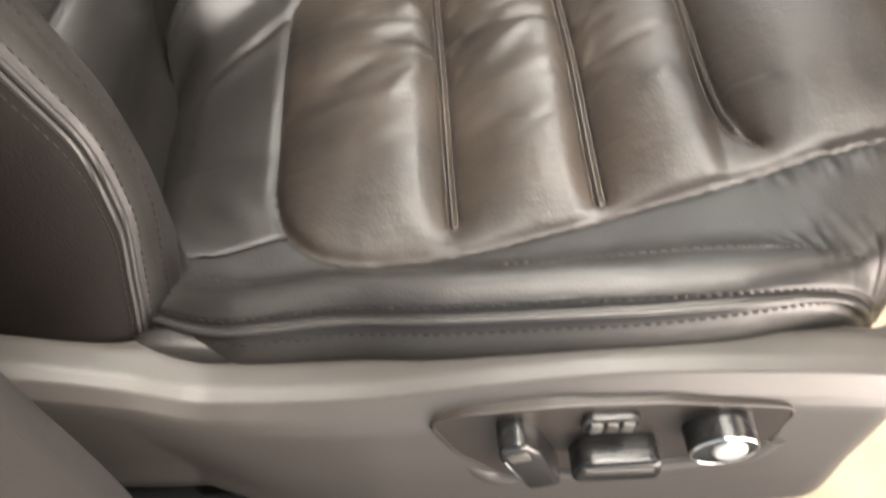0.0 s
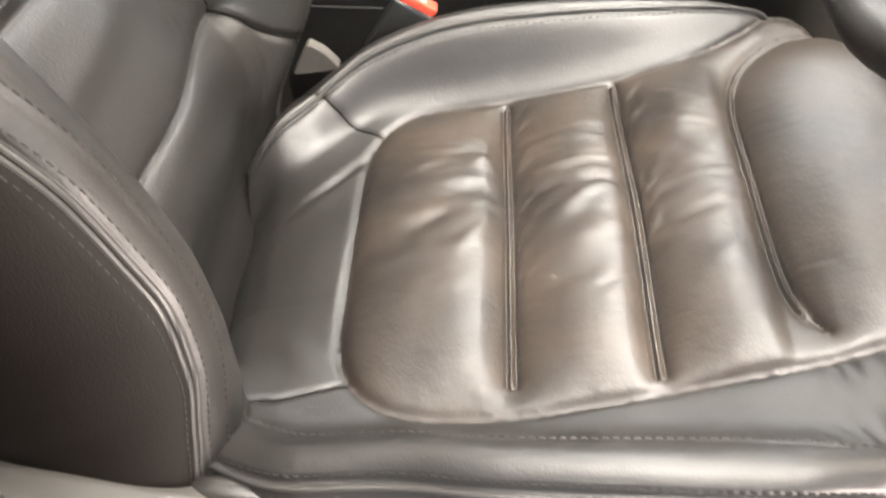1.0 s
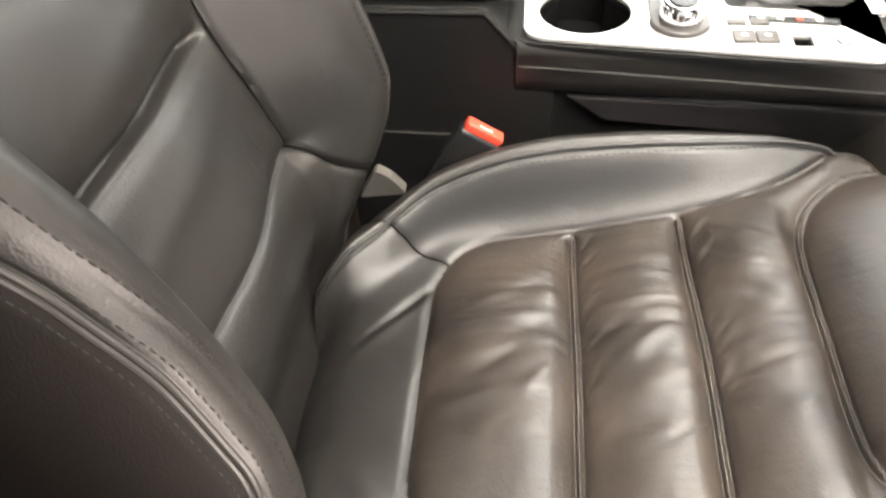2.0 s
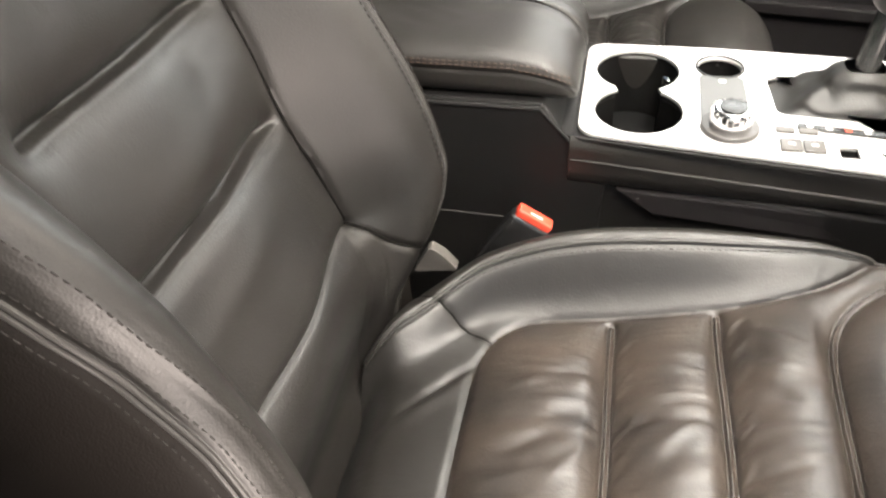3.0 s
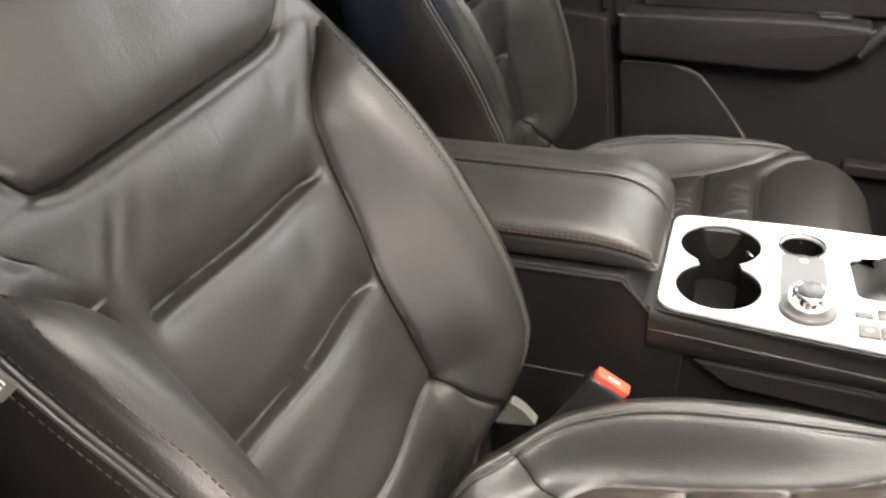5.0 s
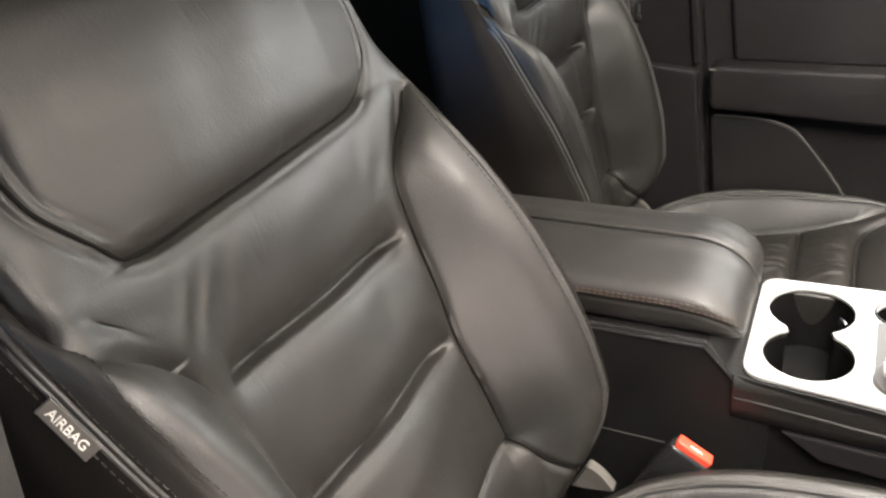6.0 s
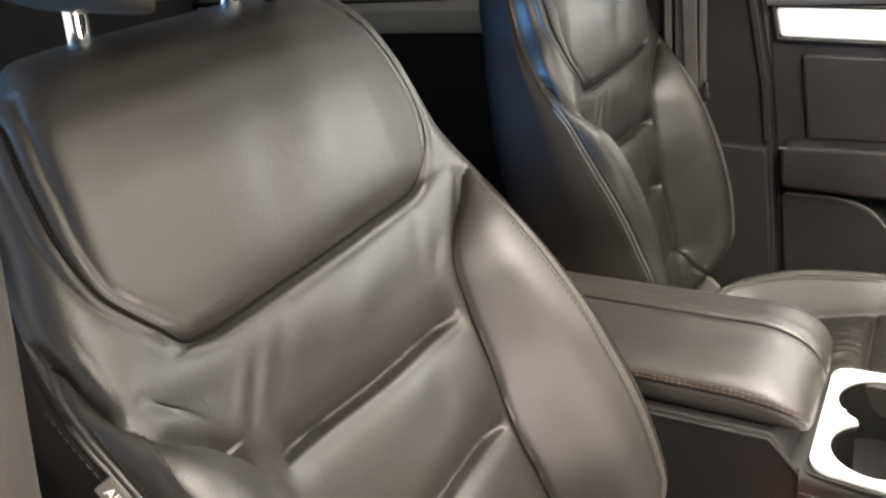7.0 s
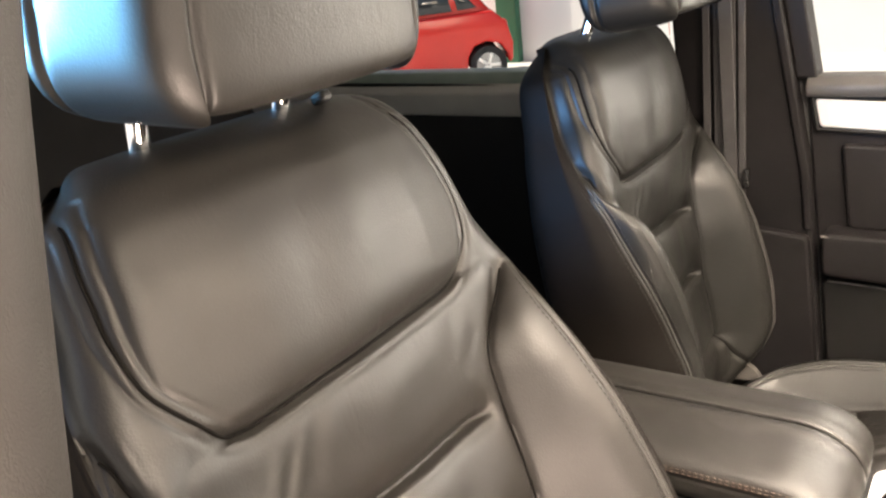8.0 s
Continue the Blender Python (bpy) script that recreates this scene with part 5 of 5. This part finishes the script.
# ---- steering wheel ----
def steering_wheel(centre, radius, tilt):
    wheel_at = thing("steering_wheel", centre, "black leather steering wheel in front of the driver seat", "steering wheel")
    c, across = np.array(centre), np.array([0.0, 1.0, 0.0])
    up = np.array([math.sin(radians(tilt)), 0, math.cos(radians(tilt))])
    away = np.array([math.cos(radians(tilt)), 0, -math.sin(radians(tilt))])
    a, b = np.meshgrid(np.linspace(0, 2 * math.pi, 73), np.linspace(0, 2 * math.pi, 17), indexing="ij")
    way = np.cos(a)[..., None] * across + np.sin(a)[..., None] * up
    grip = 0.0155 + 0.002 * np.cos(2 * a) ** 2
    ring = c + (radius + grip * np.cos(b))[..., None] * way + (grip * np.sin(b))[..., None] * away
    part_mesh("rim", ring, grid_faces(ring), LEATHER, wheel_at, "padded leather rim")
    turn = Matrix((( *across, 0), (*up, 0), (*(-away), 0), (0, 0, 0, 1))).transposed()
    hub_m = Matrix.Translation(Vector(c + away * 0.035)) @ turn
    part("hub", box((0.15, 0.12, 0.05), hub_m, 0.02, 4), BLACK_PLASTIC, wheel_at, "padded black hub", True)
    for angle in (0, 180, 270):
        m = hub_m @ pose(0, 0, 0, 0, 0, angle) @ pose(0.115, 0, 0.012, 0, -14, 0)
        part("spoke", box((0.125, 0.034, 0.014), m, 0.005), GREY_PLASTIC if angle == 270 else BLACK_PLASTIC, wheel_at, "", True)
    part("column", cylinder(0.045, 0.05, 0.50, Matrix.Translation(Vector(c + away * 0.29)) @ turn, 32, 0.004), BLACK_PLASTIC, wheel_at, "", True)
    return wheel_at


steering_wheel((0.295, 0.0, 0.985), 0.180, 28)


# ---- car body round the seats ----
def setting(name, bm, mat, label, category="car interior", smooth=False):
    ob = part(name, bm, mat, None, "", smooth)
    return tagged(ob, label, category, kind="structure")


setting("floor", prism([(-1.70, -0.44), (1.05, -0.44), (1.05, 1.16), (-1.70, 1.16)], 0.20, 0.24, "z"), DARK_CARPET, "dark carpeted car floor under the seats")
setting("floor_base", prism([(-1.70, -0.44), (1.05, -0.44), (1.05, 1.16), (-1.70, 1.16)], -0.75, 0.196, "z"), BLACK_PLASTIC, "plain dark base under the car floor")
mat_top = thing("floor_mat", (0.50, -0.06, 0.24), "pale beige carpet mat in the driver footwell", "floor mat")
part("mat_carpet", prism(rounded([(0.31, -0.33), (0.86, -0.30), (0.86, 0.22), (0.31, 0.22)], 0.04), 0.240, 0.254, "z", 0.003), CARPET, mat_top)
setting("sill", prism(rounded([(-0.36, 0.20), (-0.345, 0.30), (-0.40, 0.33), (-0.50, 0.325), (-0.52, 0.20)], 0.015), -0.62, 1.05, "x", 0.003), GREY_PLASTIC, "grey door sill below the open doorway", smooth=True)

# near door pillar, leaning inwards towards the roof
zs = np.linspace(0.30, 1.66, 70)
edge_y = soft(zs, [0.30, 0.74, 0.82, 1.00, 1.19, 1.25, 1.31, 1.37, 1.66], [-0.395, -0.372, -0.374, -0.376, -0.361, -0.350, -0.339, -0.327, -0.262])
edge_x = soft(zs, [0.30, 0.60, 0.74, 0.82, 0.92, 1.40, 1.66], [-0.136, -0.150, -0.151, -0.152, -0.154, -0.161, -0.172])
sect = rounded([(0.0, -0.012), (-0.012, 0.006), (-0.16, 0.014), (-0.20, -0.02), (-0.20, -0.10), (0.0, -0.10)], 0.008, 5)
p = np.array([[(ex + a, ey + b, z) for a, b in sect + sect[:1]] for z, ex, ey in zip(zs, edge_x, edge_y)])
pillar = part_mesh("pillar_near", p, grid_faces(p), PILLAR_TRIM)
tagged(pillar, "grey grained trim of the door pillar by the driver seat", "pillar", kind="structure")

# far side: centre pillar, front door and rear door
def lean(z):
    """The far pillar's front edge runs back as it rises."""
    return -0.196 - (z - 0.30) * 0.085 - max(0.0, z - 0.9) * 0.10


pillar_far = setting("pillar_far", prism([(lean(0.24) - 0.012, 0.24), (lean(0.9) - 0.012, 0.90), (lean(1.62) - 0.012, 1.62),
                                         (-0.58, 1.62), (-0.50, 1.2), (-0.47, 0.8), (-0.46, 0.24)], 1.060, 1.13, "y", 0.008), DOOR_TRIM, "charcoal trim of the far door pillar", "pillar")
part("pillar_lower_trim", prism(rounded([(lean(0.24) - 0.016, 0.24), (lean(0.79) - 0.016, 0.79), (-0.345, 0.80), (-0.40, 0.775), (-0.44, 0.24)], 0.012), 1.040, 1.062, "y", 0.006), DOOR_TRIM, pillar_far)
part("pillar_edge_strip", prism([(lean(0.80) - 0.024, 0.80), (lean(0.80) - 0.011, 0.80), (lean(0.9) - 0.011, 0.90), (lean(1.62) - 0.011, 1.62), (lean(1.62) - 0.027, 1.62), (lean(0.9) - 0.025, 0.90)], 1.050, 1.064, "y", 0.003), DOOR_TRIM, pillar_far, "raised edge strip")
part("door_seal", prism([(lean(0.26) - 0.014, 0.26), (lean(0.26) + 0.002, 0.26), (lean(0.9) + 0.002, 0.90), (lean(1.62) + 0.002, 1.62), (lean(1.62) - 0.014, 1.62), (lean(0.9) - 0.014, 0.90)], 1.092, 1.128, "y", 0.0), RUBBER, pillar_far, "black rubber door seal")

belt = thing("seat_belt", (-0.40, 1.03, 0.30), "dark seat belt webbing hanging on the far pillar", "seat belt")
strap = bmesh.new()
for i in range(5):
    x0 = -0.425 + 0.014 * i + 0.004 * math.sin(i * 2.1)
    prism([(x0, 0.55), (x0 + 0.012, 0.55), (x0 - 0.010 + 0.012, 1.30), (x0 - 0.010, 1.30)], 1.030 + 0.004 * (i % 2), 1.034 + 0.004 * (i % 2), "y", 0.001, 1, strap)
part("webbing", strap, WEBBING, belt, "folded dark webbing")
part("belt_stop", cylinder(0.006, 0.006, 0.010, pose(-0.349, 1.000, 0.893, 90, 0, 0), 20, 0.001), SATIN_BLACK, belt, "", True)
part("belt_tongue", box((0.010, 0.020, 0.034), pose(-0.352, 1.012, 0.900), 0.003), SATIN_BLACK, belt, "", True)
part("webbing_run", prism([(-0.372, 0.52), (-0.350, 0.50), (-0.385, 1.32), (-0.408, 1.32)], 1.012, 1.016, "y", 0.001, 1), WEBBING, belt)

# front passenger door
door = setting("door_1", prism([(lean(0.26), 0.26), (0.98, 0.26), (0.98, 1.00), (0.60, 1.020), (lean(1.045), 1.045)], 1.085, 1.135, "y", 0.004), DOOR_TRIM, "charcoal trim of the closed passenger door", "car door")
part("door_sill", prism(rounded([(1.062, 1.030), (1.058, 1.050), (1.075, 1.064), (1.140, 1.060), (1.140, 1.030)], 0.008, 4), lean(1.05) + 0.004, 0.96, "x", 0.003), GREY_PLASTIC, door, "padded grey window ledge", True)
part("silver_strip", prism(rounded([(-0.258, 1.026), (0.80, 0.975), (0.80, 0.925), (-0.248, 0.978)], 0.008), 1.072, 1.086, "y", 0.003), SILVER, door, "bright silver trim strip")
part("strip_frame", tube([(-0.262, 1.078, 1.030), (0.80, 1.078, 0.979)], 0.0045, 8), BLACK_PLASTIC, door, "", True)
part("strip_frame", tube([(-0.252, 1.078, 0.974), (0.80, 1.078, 0.921)], 0.0045, 8), BLACK_PLASTIC, door, "", True)
part("strip_frame", tube([(-0.262, 1.078, 1.030), (-0.252, 1.078, 0.974)], 0.0045, 8), BLACK_PLASTIC, door, "", True)
part("upper_panel", prism(rounded([(-0.214, 0.950), (0.75, 0.905), (0.75, 0.79), (-0.196, 0.800)], 0.012), 1.072, 1.087, "y", 0.006), DOOR_TRIM, door, "soft charcoal insert")
part("door_armrest", prism(rounded([(-0.232, 0.802), (0.10, 0.800), (0.185, 0.792), (0.165, 0.745), (0.110, 0.712), (0.02, 0.712), (-0.228, 0.724)], 0.016), 1.030, 1.087, "y", 0.010, 3), DOOR_TRIM, door, "padded charcoal armrest", True)
part("armrest_edge", tube([(-0.232, 1.0325, 0.797), (0.0, 1.0325, 0.779), (0.160, 1.0325, 0.766), (0.182, 1.0325, 0.790)], 0.0020, 8), GREY_PLASTIC, door, "", True)
part("pull_handle", tube([(0.165, 1.045, 0.745), (0.20, 1.040, 0.790), (0.26, 1.040, 0.800), (0.33, 1.045, 0.790)], 0.012, 12), SATIN_BLACK, door, "", True)
part("window_switch", box((0.05, 0.03, 0.008), pose(0.12, 1.055, 0.803), 0.002), SATIN_BLACK, door, "", True)
pocket = rounded([(-0.232, 0.706), (-0.137, 0.702), (-0.089, 0.688), (-0.062, 0.662), (0.000, 0.580), (0.050, 0.48), (0.06, 0.34), (-0.20, 0.34)], 0.02)
part("door_pocket", prism(pocket, 1.062, 1.087, "y", 0.004), BLACK_PLASTIC, door, "black door pocket")
part("pocket_edge", tube([(a, 1.0625, b) for a, b in eased([(-0.222, 0.703), (-0.137, 0.701), (-0.092, 0.688), (-0.064, 0.662), (0.0, 0.578), (0.046, 0.49)])], 0.0018, 8), GREY_PLASTIC, door, "", True)
part("door_foot_strip", prism(rounded([(0.18, 0.536), (0.90, 0.500), (0.90, 0.478), (0.18, 0.512)], 0.006), 1.060, 1.088, "y", 0.004), DOOR_TRIM, door, "charcoal foot strip")
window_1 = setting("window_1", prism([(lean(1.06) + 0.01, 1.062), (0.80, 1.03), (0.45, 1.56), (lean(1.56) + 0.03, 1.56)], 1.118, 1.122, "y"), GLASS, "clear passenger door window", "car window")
window_1.visible_shadow = False
part("window_frame", prism([(lean(1.06) - 0.012, 1.06), (lean(1.06) + 0.022, 1.06), (lean(1.60) + 0.022, 1.60), (lean(1.60) - 0.012, 1.60)], 1.072, 1.128, "y", 0.004), DOOR_TRIM, window_1)

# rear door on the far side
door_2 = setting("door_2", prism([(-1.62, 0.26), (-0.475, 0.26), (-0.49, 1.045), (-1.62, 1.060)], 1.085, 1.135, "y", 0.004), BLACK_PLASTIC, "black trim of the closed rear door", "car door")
part("rear_ledge", prism(rounded([(1.075, 0.985), (1.068, 1.035), (1.090, 1.052), (1.140, 1.052), (1.140, 0.985)], 0.006, 4), -1.60, -0.50, "x", 0.003), LEDGE_TRIM, door_2, "pale grey window ledge", True)
part("window_seal", prism(rounded([(1.092, 1.050), (1.092, 1.076), (1.128, 1.080), (1.128, 1.050)], 0.006, 3), -1.60, -0.50, "x", 0.002), surface("green_grey_rubber", (0.16, 0.20, 0.17), (0.22, 0.26, 0.225), (0.4, 0.5), 20, 800, 0.2), door_2, "grey-green rubber seal", True)
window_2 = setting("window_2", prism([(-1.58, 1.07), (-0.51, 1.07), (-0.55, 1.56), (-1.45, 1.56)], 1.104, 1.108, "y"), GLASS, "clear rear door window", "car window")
window_2.visible_shadow = False

# the far side stands further out, enlarged and shifted to keep the camera's view
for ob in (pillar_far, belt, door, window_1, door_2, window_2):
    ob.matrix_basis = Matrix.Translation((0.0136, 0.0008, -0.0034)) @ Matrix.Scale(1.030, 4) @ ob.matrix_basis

# near rear door, tailgate, roof, dash and bulkhead close the cabin
setting("door_3", prism([(-1.62, 0.26), (-0.40, 0.26), (-0.40, 1.03), (-1.62, 1.05)], -0.52, -0.44, "y", 0.004), BLACK_PLASTIC, "black trim of the near rear door", "car door")
setting("wall_rear", prism([(-0.52, 0.20), (1.19, 0.20), (1.19, 1.60), (-0.52, 1.60)], -1.74, -1.66, "x", 0.004), DARK_CARPET, "dark carpeted rear bulkhead", "car interior")
# glass roof is added, unseen: its opening lets the overhead lamp reach the seats
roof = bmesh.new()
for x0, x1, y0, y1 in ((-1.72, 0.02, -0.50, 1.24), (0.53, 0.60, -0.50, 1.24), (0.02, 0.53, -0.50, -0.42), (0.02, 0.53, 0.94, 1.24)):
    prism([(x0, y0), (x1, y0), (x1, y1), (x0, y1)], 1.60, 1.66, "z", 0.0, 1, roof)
setting("ceiling", roof, HEADLINER, "pale grey headliner round an assumed roof opening")
roof_pane = setting("window_3", prism([(0.01, -0.43), (0.54, -0.43), (0.54, 0.95), (0.01, 0.95)], 1.664, 1.668, "z"), GLASS, "clear pane over the assumed roof opening", "car window")
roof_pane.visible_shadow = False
setting("dashboard", prism(rounded([(0.86, 0.24), (1.10, 0.24), (1.10, 1.00), (0.92, 1.02), (0.80, 0.93), (0.78, 0.66)], 0.03), -0.44, 1.13, "y", 0.004), BLACK_PLASTIC, "plain black dashboard")
for side, y0, y1 in (("near", -0.52, -0.44), ("far", 1.14, 1.19)):
    setting("pillar_front_" + side, prism([(0.98, 1.00), (1.08, 1.00), (0.50, 1.62), (0.42, 1.62)], y0, y1, "y", 0.004), PILLAR_TRIM, "grey windscreen pillar trim", "pillar")
    setting("pillar_back_" + side, prism([(-1.74, 1.0), (-1.60, 1.0), (-1.46, 1.62), (-1.66, 1.62)], y0, y1, "y", 0.004), BLACK_PLASTIC, "black rear pillar trim", "pillar")

# ---- outside ----
setting("ground", prism([(-400, -400), (400, -400), (400, 400), (-400, 400)], -0.95, -0.75, "z"), PALE_FLOOR, "pale concrete forecourt round the car", "ground")


def wheel(parent, x, y, z, r, face):
    tyre = part("wheel", cylinder(r, r, 0.20, pose(x, y + face * -0.10, z, 90, 0, 0), 48, 0.02), RUBBER, parent, "black tyre", True)
    part("rim", cylinder(r * 0.68, r * 0.64, 0.02, pose(x, y, z, 90, 0, 0), 40, 0.004), CAR_PAINT, tyre, "silver rim", True)
    for k in range(5):
        a = 2 * math.pi * k / 5
        part("spoke", box((r * 0.58, 0.02, 0.05), pose(x + r * 0.33 * math.cos(a), y + face * 0.012, z + r * 0.33 * math.sin(a), 0, -math.degrees(a), 0), 0.008), SILVER, tyre, "", True)


def hatchback(at):
    """A small red hatchback, its side along x and its tail towards +x."""
    x, y, g = at[0], at[1], -0.75
    car = thing("parked_car", (x, y, g), "shiny red hatchback parked outside on pale concrete", "car")
    side = [(-1.95, 0.35), (-1.98, 0.62), (-1.80, 0.84), (-1.10, 1.04), (1.40, 1.10), (1.60, 0.90), (1.68, 0.60), (1.66, 0.34), (1.60, 0.30),
            (1.58, 0.44), (1.48, 0.60), (1.28, 0.65), (1.08, 0.60), (0.98, 0.44), (0.95, 0.24),
            (-0.95, 0.24), (-0.98, 0.44), (-1.08, 0.60), (-1.28, 0.65), (-1.48, 0.60), (-1.58, 0.44), (-1.62, 0.30)]
    part("body", prism([(x + a, g + b) for a, b in side], y - 0.82, y + 0.82, "y", 0.07, 4), RED_PAINT, car, "glossy red bodywork", True)
    roof = [(-1.05, 0.98), (-0.40, 1.40), (-0.10, 1.47), (0.90, 1.46), (1.15, 1.38), (1.46, 1.0)]
    part("roof", prism([(x + a, g + b) for a, b in roof], y - 0.68, y + 0.68, "y", 0.09, 4), RED_PAINT, car, "", True)
    for quad in ([(-0.78, 1.10), (0.02, 1.12), (0.02, 1.38), (-0.30, 1.36)], [(0.09, 1.12), (0.80, 1.13), (0.74, 1.38), (0.09, 1.38)], [(0.88, 1.14), (1.18, 1.15), (1.00, 1.36), (0.83, 1.37)]):
        part("side_window", prism([(x + a, g + b) for a, b in quad], y - 0.696, y - 0.67, "y", 0.01), DARK_GLASS, car, "dark glass", True)
    for wx in (-1.28, 1.28):
        wheel(car, x + wx, y - 0.77, g + 0.29, 0.29, -1)
        wheel(car, x + wx, y + 0.77, g + 0.29, 0.29, 1)
    part("mirror", superbm(superblock((x - 0.62, y - 0.90, g + 1.06), (0.06, 0.10, 0.07), 3, 0, 14, 20)), RED_PAINT, car, "", True)
    for hx in (-0.10, 0.66):
        part("door_handle", box((0.17, 0.03, 0.03), pose(x + hx, y - 0.825, g + 0.88), 0.01), RED_PAINT, car, "", True)
    part("tail_light", superbm(superblock((x + 1.52, y - 0.70, g + 0.84), (0.10, 0.12, 0.12), 3, 0, 14, 20)), RED_PLASTIC, car, "red tail light", True)
    return car


hatchback((-8.25, 10.75)).rotation_euler.z = radians(36)
building = thing("showroom", (-4.0, 13.0, -0.75), "white rendered showroom with dark green posts and glazing", "building")
part("wall", prism([(-30, 13.0), (16, 13.0), (16, 13.6), (-30, 13.6)], -0.75, 5.5, "z"), WHITE_WALL, building)
part("roof", prism([(-31, 12.4), (17, 12.4), (17, 14.2), (-31, 14.2)], 5.5, 5.8, "z", 0.03), CAR_PAINT, building)
for k in range(12):
    part("post", prism([(-27.5 + 3.3 * k, 12.82), (-27.1 + 3.3 * k, 12.82), (-27.1 + 3.3 * k, 12.995), (-27.5 + 3.3 * k, 12.995)], -0.75, 5.5, "z", 0.02), GREEN_PAINT, building, "dark green post")
    part("window", box((1.9, 0.06, 2.0), pose(-25.65 + 3.3 * k, 12.985, 2.2), 0.02), DARK_GLASS, building, "dark glazing")
